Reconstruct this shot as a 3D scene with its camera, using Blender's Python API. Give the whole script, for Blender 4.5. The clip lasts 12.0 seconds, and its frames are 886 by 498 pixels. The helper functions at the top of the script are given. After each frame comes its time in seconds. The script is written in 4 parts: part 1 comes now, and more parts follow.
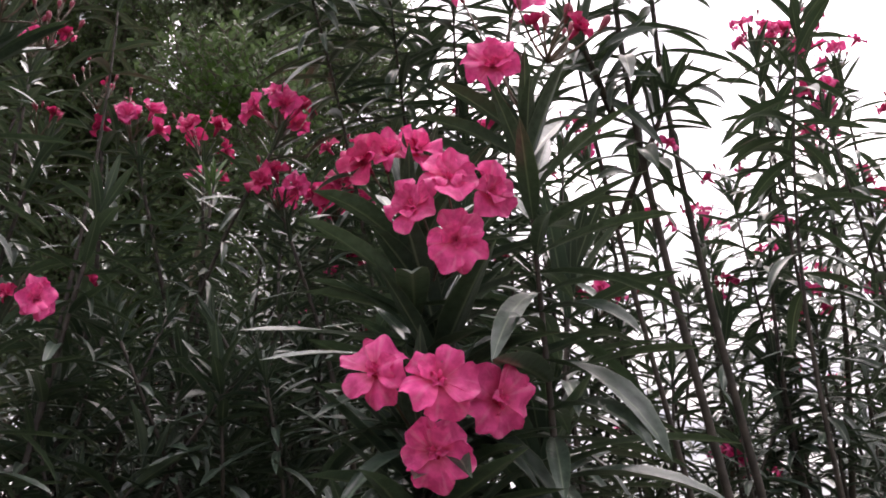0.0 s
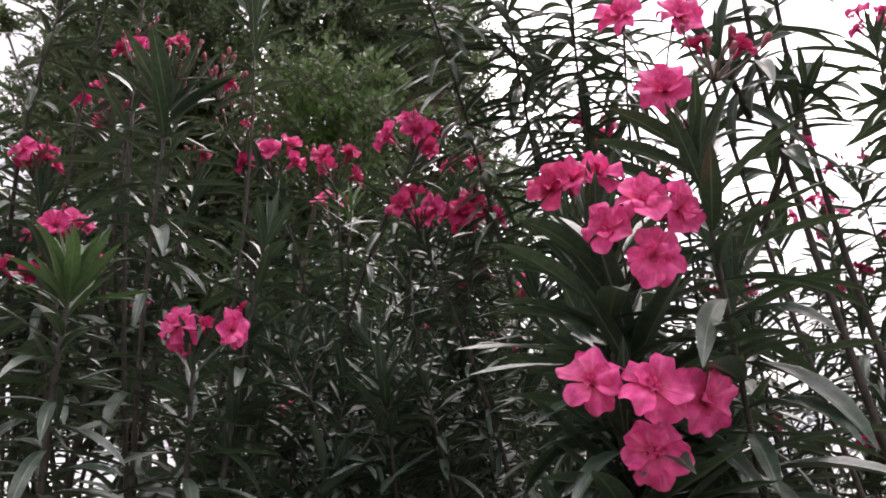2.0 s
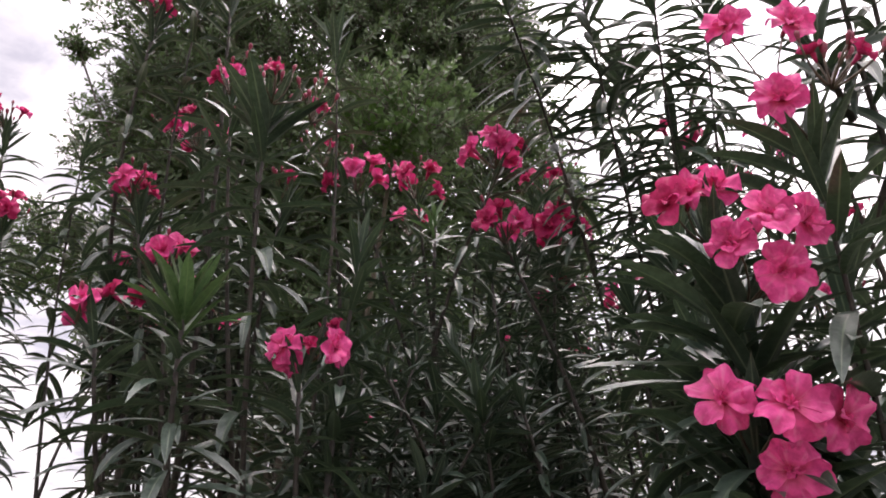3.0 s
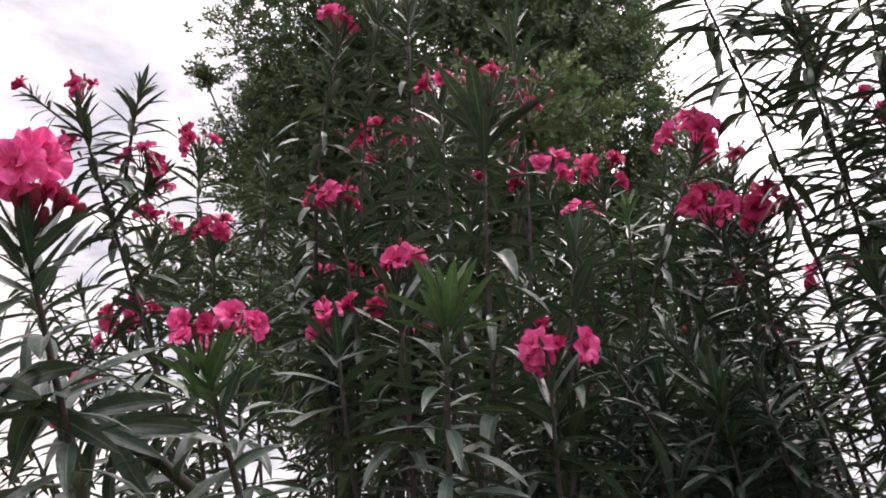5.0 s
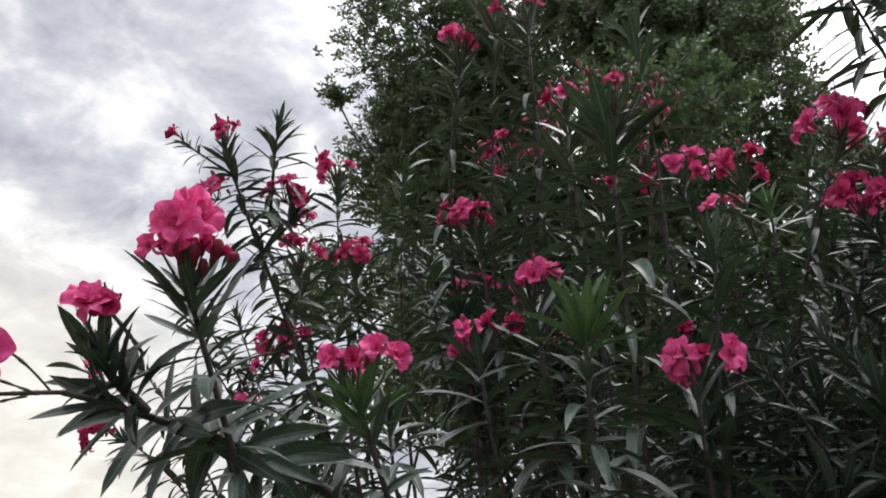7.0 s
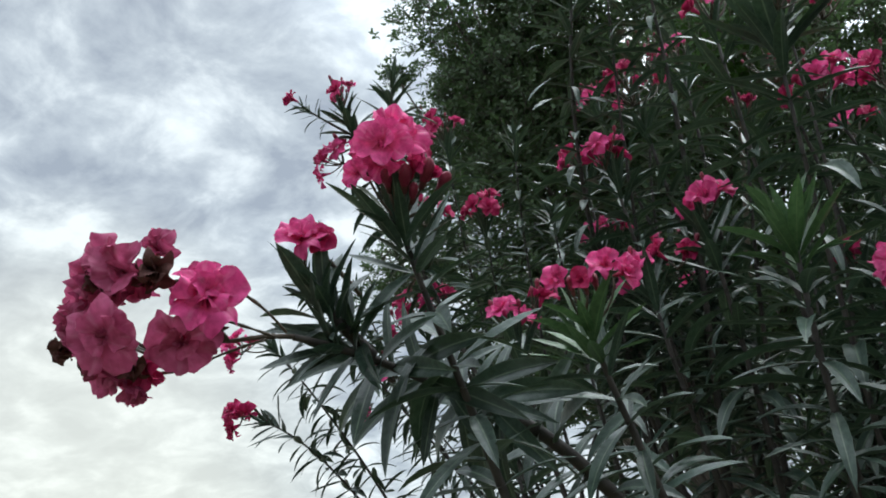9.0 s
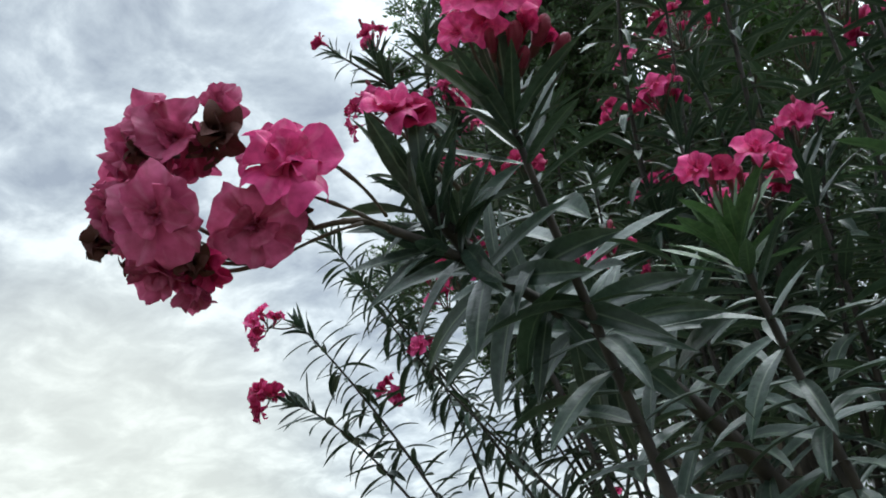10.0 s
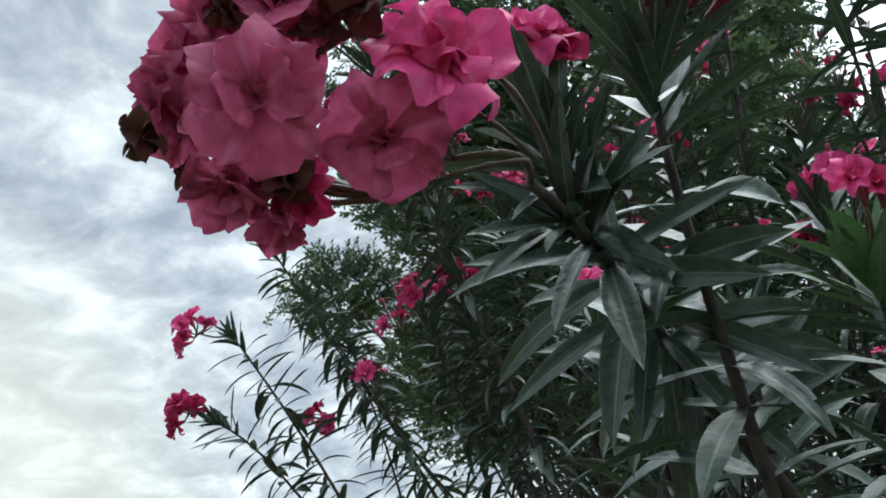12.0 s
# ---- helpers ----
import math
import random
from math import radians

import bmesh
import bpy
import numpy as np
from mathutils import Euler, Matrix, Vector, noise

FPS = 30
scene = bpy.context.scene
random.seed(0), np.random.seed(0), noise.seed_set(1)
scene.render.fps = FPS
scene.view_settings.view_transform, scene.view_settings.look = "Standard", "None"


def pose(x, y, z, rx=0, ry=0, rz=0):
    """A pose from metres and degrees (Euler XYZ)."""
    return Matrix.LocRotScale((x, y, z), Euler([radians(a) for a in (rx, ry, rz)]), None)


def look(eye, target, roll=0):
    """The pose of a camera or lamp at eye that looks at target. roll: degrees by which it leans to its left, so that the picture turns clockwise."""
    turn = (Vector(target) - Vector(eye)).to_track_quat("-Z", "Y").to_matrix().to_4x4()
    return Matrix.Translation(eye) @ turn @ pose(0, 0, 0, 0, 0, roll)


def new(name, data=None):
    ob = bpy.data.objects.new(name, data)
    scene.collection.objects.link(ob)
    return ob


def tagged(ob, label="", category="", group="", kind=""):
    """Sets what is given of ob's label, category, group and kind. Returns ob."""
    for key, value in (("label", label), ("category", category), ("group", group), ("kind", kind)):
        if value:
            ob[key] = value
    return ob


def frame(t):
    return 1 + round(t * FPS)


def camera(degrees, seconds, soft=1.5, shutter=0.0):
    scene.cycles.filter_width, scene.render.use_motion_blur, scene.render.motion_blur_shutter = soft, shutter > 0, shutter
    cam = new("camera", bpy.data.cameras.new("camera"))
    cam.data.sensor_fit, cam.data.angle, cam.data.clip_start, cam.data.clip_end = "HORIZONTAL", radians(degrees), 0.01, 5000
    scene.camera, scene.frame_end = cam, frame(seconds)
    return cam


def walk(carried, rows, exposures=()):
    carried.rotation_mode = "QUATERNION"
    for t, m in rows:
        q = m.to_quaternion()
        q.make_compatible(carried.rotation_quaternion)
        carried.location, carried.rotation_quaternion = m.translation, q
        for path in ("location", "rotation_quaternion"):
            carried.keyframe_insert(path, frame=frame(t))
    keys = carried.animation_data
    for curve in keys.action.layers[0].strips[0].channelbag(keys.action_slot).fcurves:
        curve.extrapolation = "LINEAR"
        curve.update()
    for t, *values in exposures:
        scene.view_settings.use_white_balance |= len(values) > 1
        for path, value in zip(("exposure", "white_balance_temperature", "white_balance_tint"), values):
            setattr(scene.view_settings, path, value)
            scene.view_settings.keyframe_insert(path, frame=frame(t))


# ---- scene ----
# ---------------------------------------------------------------- camera
cam = camera(56.0, 12.0, soft=1.85)
PATH = [
    (0, look((0.0326, -0.0151, 1.4777), (-0.0198, 0.9135, 1.8451), 2.54)),
    (0.5, look((-0.0013, -0.0286, 1.4752), (-0.0531, 0.8999, 1.8430), 1.94)),
    (1, look((-0.0147, -0.0460, 1.4683), (-0.1070, 0.8804, 1.8332), 2.02)),
    (1.5, look((-0.0232, -0.0702, 1.4635), (-0.1507, 0.8524, 1.8276), 1.67)),
    (2, look((-0.0490, -0.0822, 1.4665), (-0.2001, 0.8346, 1.8362), 1.03)),
    (2.5, look((-0.0738, -0.0829, 1.4673), (-0.2520, 0.8258, 1.8448), 1.25)),
    (2.7, look((-0.0811, -0.0870, 1.4688), (-0.2773, 0.8171, 1.8484), 1.22)),
    (4.3, look((-0.1756, -0.1202, 1.4860), (-0.4785, 0.7579, 1.8565), 1.06)),
    (4.5, look((-0.1941, -0.1204, 1.4838), (-0.5095, 0.7535, 1.8537), 0.63)),
    (5, look((-0.2474, -0.1366, 1.4762), (-0.5918, 0.7246, 1.8500), 0.01)),
    (5.5, look((-0.2830, -0.1586, 1.4790), (-0.6540, 0.6895, 1.8572), 0.10)),
    (6, look((-0.2764, -0.1963, 1.4730), (-0.6818, 0.6351, 1.8532), -1.02)),
    (6.5, look((-0.2619, -0.1620, 1.4849), (-0.7098, 0.6472, 1.8653), -0.43)),
    (7, look((-0.2346, -0.1545, 1.4902), (-0.7244, 0.6328, 1.8648), -0.03)),
    (7.5, look((-0.2783, -0.1930, 1.4713), (-0.7980, 0.5791, 1.8372), -0.34)),
    (7.7, look((-0.3181, -0.1809, 1.4760), (-0.8476, 0.5849, 1.8411), -0.37)),
    (9.3, look((-0.3875, -0.1497, 1.4715), (-0.9510, 0.5984, 1.8220), -4.76)),
    (9.5, look((-0.4045, -0.1415, 1.4669), (-0.9687, 0.6068, 1.8157), -4.64)),
    (10, look((-0.5110, -0.0973, 1.4568), (-1.0724, 0.6502, 1.8118), -5.75)),
    (10.5, look((-0.5740, -0.0730, 1.4592), (-1.1011, 0.6819, 1.8494), -5.62)),
    (11, look((-0.5895, -0.0728, 1.4550), (-1.0715, 0.6813, 1.9010), -5.90)),
    (11.5, look((-0.6136, -0.0507, 1.4754), (-1.0679, 0.7132, 1.9338), -6.28)),
    (12, look((-0.6525, -0.0611, 1.4719), (-1.1078, 0.7369, 1.8666), -1.42)),
]
walk(cam, PATH, exposures=[
    (0, 1.28, 7000, 24), (2.5, 1.36, 7000, 23), (4.3, 1.20, 7000, 22), (5.5, 1.20, 6950, 20), (6.5, 1.08, 6800, 16), (7.1, 0.70, 6600, 9), (7.6, 0.50, 6400, 5), (9.3, 0.66, 6050, 1), (12, 0.68, 6000, 0)])

# ---------------------------------------------------------------- sky and light
SUN_AZ, SUN_EL = radians(12), radians(55)
SUN_WAY = Vector((math.sin(SUN_AZ) * math.cos(SUN_EL), math.cos(SUN_AZ) * math.cos(SUN_EL), math.sin(SUN_EL)))


def build_world():
    world = bpy.data.worlds.new("overcast_sky")
    scene.world = world
    world.use_nodes = True
    nt = world.node_tree
    nt.nodes.clear()
    n, link = nt.nodes.new, nt.links.new
    sky = n("ShaderNodeTexSky")
    sky.sky_type, sky.sun_disc = "NISHITA", False
    sky.sun_elevation, sky.sun_rotation = SUN_EL, SUN_AZ
    clear = n("ShaderNodeBackground")
    clear.inputs["Strength"].default_value = 0.08
    link(sky.outputs[0], clear.inputs[0])
    co = n("ShaderNodeTexCoord")
    sep = n("ShaderNodeSeparateXYZ")
    link(co.outputs["Generated"], sep.inputs[0])
    up = n("ShaderNodeMath")
    up.operation, up.inputs[1].default_value = "MAXIMUM", 0.0
    link(sep.outputs[2], up.inputs[0])
    add = n("ShaderNodeMath")
    add.operation, add.inputs[1].default_value = "ADD", 0.35
    link(up.outputs[0], add.inputs[0])
    flat = n("ShaderNodeCombineXYZ")
    for k in (0, 1):
        div = n("ShaderNodeMath")
        div.operation = "DIVIDE"
        link(sep.outputs[k], div.inputs[0])
        link(add.outputs[0], div.inputs[1])
        link(div.outputs[0], flat.inputs[k])
    big = n("ShaderNodeTexNoise")
    big.inputs["Scale"].default_value, big.inputs["Detail"].default_value = 7.4, 9.0
    big.inputs["Roughness"].default_value, big.inputs["Distortion"].default_value = 0.57, 0.30
    link(flat.outputs[0], big.inputs["Vector"])
    ramp = n("ShaderNodeValToRGB")
    el = ramp.color_ramp.elements
    el[0].position, el[0].color = 0.36, (0.345, 0.358, 0.41, 1)
    el[1].position, el[1].color = 0.66, (0.86, 0.855, 0.87, 1)
    mid = el.new(0.5)
    mid.color = (0.515, 0.526, 0.565, 1)
    link(big.outputs[0], ramp.inputs[0])
    # the veiled sun makes its side of the sky brighter
    dot = n("ShaderNodeVectorMath")
    dot.operation = "DOT_PRODUCT"
    link(co.outputs["Generated"], dot.inputs[0])
    dot.inputs[1].default_value = SUN_WAY
    glow = n("ShaderNodeMapRange")
    glow.interpolation_type = "SMOOTHSTEP"
    glow.inputs[1].default_value, glow.inputs[2].default_value = 0.68, 0.95
    glow.inputs[3].default_value, glow.inputs[4].default_value = 0.84, 2.8
    link(dot.outputs["Value"], glow.inputs[0])
    low = n("ShaderNodeVectorMath")
    low.operation = "DOT_PRODUCT"
    link(co.outputs["Generated"], low.inputs[0])
    low.inputs[1].default_value = (-0.881, 0.467, 0.075)
    warm = n("ShaderNodeMapRange")
    warm.interpolation_type = "SMOOTHSTEP"
    warm.inputs[1].default_value, warm.inputs[2].default_value = 0.93, 1.0
    warm.inputs[3].default_value, warm.inputs[4].default_value = 0.0, 0.6
    link(low.outputs["Value"], warm.inputs[0])
    cream = n("ShaderNodeMix")
    cream.data_type = "RGBA"
    cream.inputs[7].default_value = (0.84, 0.78, 0.665, 1)
    link(warm.outputs[0], cream.inputs[0])
    link(ramp.outputs[0], cream.inputs[6])
    # an overcast sky is brightest overhead
    top = n("ShaderNodeMapRange")
    top.interpolation_type = "SMOOTHSTEP"
    top.inputs[1].default_value, top.inputs[2].default_value = 0.68, 0.99
    top.inputs[3].default_value, top.inputs[4].default_value = 0.0, 2.5
    link(sep.outputs[2], top.inputs[0])
    total = n("ShaderNodeMath")
    total.operation = "ADD"
    link(glow.outputs[0], total.inputs[0])
    link(top.outputs[0], total.inputs[1])
    cloud = n("ShaderNodeBackground")
    link(total.outputs[0], cloud.inputs["Strength"])
    link(cream.outputs[2], cloud.inputs[0])
    both = n("ShaderNodeMixShader")
    both.inputs[0].default_value = 0.9
    link(clear.outputs[0], both.inputs[1])
    link(cloud.outputs[0], both.inputs[2])
    out = n("ShaderNodeOutputWorld")
    link(both.outputs[0], out.inputs[0])


build_world()
sun = new("sun", bpy.data.lights.new("sun", "SUN"))
sun.data.energy, sun.data.angle, sun.data.color = 1.0, radians(50), (1.0, 0.96, 0.9)
sun.matrix_world = look(SUN_WAY * 60, (0, 0, 0))


# ---------------------------------------------------------------- materials
def material(name):
    mat = bpy.data.materials.new(name)
    mat.use_nodes = True
    nt = mat.node_tree
    nt.nodes.clear()
    return mat, nt.nodes.new, nt.links.new


def noise_colour(n, link, scale, dark, light, detail=4.0, lo=0.35, hi=0.65, space="Object"):
    co = n("ShaderNodeTexCoord")
    tex = n("ShaderNodeTexNoise")
    tex.inputs["Scale"].default_value, tex.inputs["Detail"].default_value = scale, detail
    link(co.outputs[space], tex.inputs["Vector"])
    ramp = n("ShaderNodeValToRGB")
    el = ramp.color_ramp.elements
    el[0].position, el[0].color = lo, (*dark, 1)
    el[1].position, el[1].color = hi, (*light, 1)
    link(tex.outputs[0], ramp.inputs[0])
    return ramp.outputs[0], tex.outputs[0]


def mix_colour(n, link, a, b, fac, blend="MIX"):
    m = n("ShaderNodeMix")
    m.data_type, m.blend_type = "RGBA", blend
    for socket, value in ((m.inputs[0], fac), (m.inputs[6], a), (m.inputs[7], b)):
        if hasattr(value, "links"):
            link(value, socket)
        else:
            socket.default_value = value if isinstance(value, float) else (*value, 1)
    return m.outputs[2]


def thin_surface(n, link, colour, rough, through_colour, through_amount, bump=None, bump_strength=0.1, spec=0.5):
    bsdf = n("ShaderNodeBsdfPrincipled")
    link(colour, bsdf.inputs["Base Color"])
    bsdf.inputs["Roughness"].default_value = rough
    bsdf.inputs["Specular IOR Level"].default_value = spec
    tr = n("ShaderNodeBsdfTranslucent")
    if hasattr(through_colour, "links"):
        link(through_colour, tr.inputs[0])
    else:
        tr.inputs[0].default_value = (*through_colour, 1)
    if bump is not None:
        b = n("ShaderNodeBump")
        b.inputs["Strength"].default_value, b.inputs["Distance"].default_value = bump_strength, 0.002
        link(bump, b.inputs["Height"])
        link(b.outputs[0], bsdf.inputs["Normal"])
    mix = n("ShaderNodeMixShader")
    mix.inputs[0].default_value = through_amount
    link(bsdf.outputs[0], mix.inputs[1])
    link(tr.outputs[0], mix.inputs[2])
    out = n("ShaderNodeOutputMaterial")
    link(mix.outputs[0], out.inputs[0])
    return bsdf


def varied(n, link, colour, amount):
    """The colour, lighter or darker from piece to piece."""
    info, geo = n("ShaderNodeObjectInfo"), n("ShaderNodeNewGeometry")
    total = n("ShaderNodeMath")
    total.operation = "ADD"
    link(info.outputs["Random"], total.inputs[0])
    link(geo.outputs["Random Per Island"], total.inputs[1])
    part_of = n("ShaderNodeMath")
    part_of.operation, part_of.inputs[1].default_value = "FRACT", 0.0
    link(total.outputs[0], part_of.inputs[0])
    span = n("ShaderNodeMapRange")
    span.inputs[3].default_value, span.inputs[4].default_value = 1 - amount, 1 + amount
    link(part_of.outputs[0], span.inputs[0])
    hsv = n("ShaderNodeHueSaturation")
    link(span.outputs[0], hsv.inputs["Value"])
    link(colour, hsv.inputs["Color"])
    return hsv.outputs[0]


def leaf_material(name, dark, light, rib, rough, through_amount, spec=0.5):
    mat, n, link = material(name)
    base, tex = noise_colour(n, link, 18.0, dark, light)
    base = varied(n, link, base, 0.28)
    at = n("ShaderNodeAttribute")
    at.attribute_name = "across"
    edge = n("ShaderNodeMapRange")
    edge.inputs[1].default_value, edge.inputs[2].default_value = 0.03, 0.13
    edge.inputs[3].default_value, edge.inputs[4].default_value = 0.75, 0.0
    link(at.outputs["Fac"], edge.inputs[0])
    colour = mix_colour(n, link, base, rib, edge.outputs[0])
    rim = n("ShaderNodeMapRange")
    rim.inputs[1].default_value, rim.inputs[2].default_value = 0.90, 1.0
    rim.inputs[3].default_value, rim.inputs[4].default_value = 0.0, 0.45
    link(at.outputs["Fac"], rim.inputs[0])
    colour = mix_colour(n, link, colour, rib, rim.outputs[0])
    lit = mix_colour(n, link, colour, (0.17, 0.29, 0.10), 0.5)
    thin_surface(n, link, colour, rough, lit, through_amount, tex, 0.25, spec)
    return mat


LEAF = leaf_material("oleander_leaf", (0.019, 0.035, 0.026), (0.042, 0.069, 0.050), (0.17, 0.215, 0.150), 0.36, 0.06, 0.47)
LEAF_YOUNG = leaf_material("young_oleander_leaf", (0.034, 0.078, 0.028), (0.064, 0.128, 0.045), (0.13, 0.20, 0.085), 0.42, 0.12)
LEAF_TREE = leaf_material("tree_leaf", (0.046, 0.076, 0.036), (0.094, 0.140, 0.062), (0.08, 0.12, 0.06), 0.5, 0.28, 0.35)
LEAF_TREE_NEW = leaf_material("fresh_tree_leaf", (0.024, 0.062, 0.009), (0.046, 0.098, 0.016), (0.045, 0.085, 0.02), 0.6, 0.12, 0.2)


def petal_material(name, dark, light, streak, pale, through_amount):
    mat, n, link = material(name)
    base, tex = noise_colour(n, link, 3.2, dark, light)
    base = varied(n, link, base, 0.15)
    at = n("ShaderNodeAttribute")
    at.attribute_name = "throat"
    span = n("ShaderNodeMapRange")
    span.inputs[1].default_value, span.inputs[2].default_value = 0.05, 0.5
    span.inputs[3].default_value, span.inputs[4].default_value = 0.8, 0.0
    link(at.outputs["Fac"], span.inputs[0])
    colour = mix_colour(n, link, base, streak, span.outputs[0])
    uv = n("ShaderNodeAttribute")
    uv.attribute_name = "blade"
    stretch = n("ShaderNodeMapping")
    stretch.inputs["Scale"].default_value = (1.4, 4.5, 1.0)
    link(uv.outputs["Vector"], stretch.inputs[0])
    vein = n("ShaderNodeTexNoise")
    vein.inputs["Scale"].default_value, vein.inputs["Detail"].default_value = 1.0, 2.0
    link(stretch.outputs[0], vein.inputs["Vector"])
    lines = n("ShaderNodeMapRange")
    lines.inputs[1].default_value, lines.inputs[2].default_value = 0.52, 0.80
    lines.inputs[3].default_value, lines.inputs[4].default_value = 0.0, 0.42
    link(vein.outputs[0], lines.inputs[0])
    colour = mix_colour(n, link, colour, pale, lines.outputs[0])
    thin_surface(n, link, colour, 0.55, colour, through_amount, tex, 0.35, 0.3)
    return mat


PETAL = petal_material("pink_petal", (0.57, 0.040, 0.19), (0.84, 0.09, 0.33), (0.60, 0.08, 0.16), (0.86, 0.36, 0.52), 0.22)
# the same pink darkened: backlit shade of the near truss put into the colour
PETAL_SHADED = petal_material("shaded_pink_petal", (0.40, 0.060, 0.145), (0.57, 0.105, 0.245), (0.40, 0.05, 0.11), (0.68, 0.30, 0.42), 0.30)
PETAL_DEEP = petal_material("deep_pink_petal", (0.40, 0.018, 0.095), (0.60, 0.035, 0.17), (0.42, 0.02, 0.07), (0.70, 0.12, 0.25), 0.2)


def plain_material(name, dark, light, scale, rough, bump=0.3, space="Object"):
    mat, n, link = material(name)
    colour, tex = noise_colour(n, link, scale, dark, light, 6.0, space=space)
    bsdf = n("ShaderNodeBsdfPrincipled")
    link(colour, bsdf.inputs["Base Color"])
    bsdf.inputs["Roughness"].default_value = rough
    b = n("ShaderNodeBump")
    b.inputs["Strength"].default_value, b.inputs["Distance"].default_value = bump, 0.004
    link(tex, b.inputs["Height"])
    link(b.outputs[0], bsdf.inputs["Normal"])
    out = n("ShaderNodeOutputMaterial")
    link(bsdf.outputs[0], out.inputs[0])
    return mat


STEM = plain_material("grey_brown_stem", (0.020, 0.017, 0.015), (0.056, 0.046, 0.039), 60, 0.7)
STALK = plain_material("reddish_stalk", (0.045, 0.034, 0.024), (0.10, 0.072, 0.045), 90, 0.6)
BUD = plain_material("crimson_bud", (0.15, 0.008, 0.028), (0.30, 0.018, 0.06), 80, 0.5)
CALYX = plain_material("maroon_calyx", (0.09, 0.02, 0.025), (0.17, 0.05, 0.04), 80, 0.6)
DRY = plain_material("withered_petal", (0.07, 0.025, 0.025), (0.15, 0.055, 0.045), 90, 0.8)
BARK = plain_material("tree_bark", (0.05, 0.042, 0.035), (0.13, 0.11, 0.09), 14, 0.85, 0.6)
def ground_material():
    """Dry trodden earth under patchy short grass."""
    mat, n, link = material("grassy_ground")
    earth, fine = noise_colour(n, link, 38.0, (0.060, 0.045, 0.030), (0.16, 0.125, 0.085), 8.0)
    grass, blades = noise_colour(n, link, 95.0, (0.028, 0.042, 0.014), (0.085, 0.110, 0.040), 6.0)
    patch, wide = noise_colour(n, link, 0.85, (0, 0, 0), (1, 1, 1), 9.0, 0.42, 0.60)
    colour = mix_colour(n, link, earth, grass, patch)
    bsdf = n("ShaderNodeBsdfPrincipled")
    link(colour, bsdf.inputs["Base Color"])
    bsdf.inputs["Roughness"].default_value = 0.95
    b = n("ShaderNodeBump")
    b.inputs["Strength"].default_value, b.inputs["Distance"].default_value = 0.8, 0.012
    link(fine, b.inputs["Height"])
    link(b.outputs[0], bsdf.inputs["Normal"])
    out = n("ShaderNodeOutputMaterial")
    link(bsdf.outputs[0], out.inputs[0])
    return mat


SOIL = ground_material()


# ---------------------------------------------------------------- mesh helpers
def mesh_of(name, verts, faces, mats, values=None, attribute="across", face_mats=None, blade=None):
    me = bpy.data.meshes.new(name)
    me.from_pydata(np.asarray(verts, float).reshape(-1, 3).tolist(), [], [tuple(f) for f in faces])
    for m in mats:
        me.materials.append(m)
    me.polygons.foreach_set("use_smooth", [True] * len(me.polygons))
    if face_mats is not None:
        me.polygons.foreach_set("material_index", face_mats)
    if values is not None:
        me.attributes.new(attribute, "FLOAT", "POINT").data.foreach_set("value", np.asarray(values, float))
    if blade is not None:
        me.attributes.new("blade", "FLOAT_VECTOR", "POINT").data.foreach_set("vector", np.asarray(blade, float).ravel())
    me.update()
    return me


def part(name, me, parent, m=None, label=""):
    ob = new(name, me)
    ob.parent = parent
    if m is not None:
        ob.matrix_basis = m
    return tagged(ob, label=label)


def frame_of(direction, up):
    """A turn whose x runs along direction and whose z is as near up as it can be."""
    x = Vector(direction).normalized()
    z = Vector(up) - x * Vector(up).dot(x)
    if z.length < 1e-4:
        z = Vector((0, 1, 0)) - x * x.y
    z.normalize()
    y = z.cross(x)
    return Matrix((x, y, z)).transposed()


def placed(where, direction, up, size, wide=1.0):
    return Matrix.Translation(where) @ frame_of(direction, up).to_4x4() @ Matrix.Diagonal((size, size * wide, size, 1))


def bezier(a, b, c, d, count):
    out = []
    for i in range(count + 1):
        t = i / count
        s = 1 - t
        out.append(a * s**3 + b * 3 * s * s * t + c * 3 * s * t * t + d * t**3)
    return out


def tube(points, r0, r1, sides=6, wobble=0.0, rng=None):
    verts, faces = [], []
    ref = Vector((0.31, 0.87, 0.38))
    last = len(points) - 1
    for i, p in enumerate(points):
        way = (points[min(i + 1, last)] - points[max(i - 1, 0)]).normalized()
        u = way.cross(ref).normalized()
        v = way.cross(u)
        r = r0 + (r1 - r0) * i / last
        if rng is not None:
            r *= 1 + wobble * (rng.random() - 0.5)
        for k in range(sides):
            a = 2 * math.pi * k / sides
            verts.append(p + (u * math.cos(a) + v * math.sin(a)) * r)
    for i in range(last):
        for k in range(sides):
            j = (k + 1) % sides
            faces.append((i * sides + k, i * sides + j, (i + 1) * sides + j, (i + 1) * sides + k))
    faces.append(tuple(range(sides))[::-1])
    faces.append(tuple(last * sides + k for k in range(sides)))
    return verts, faces


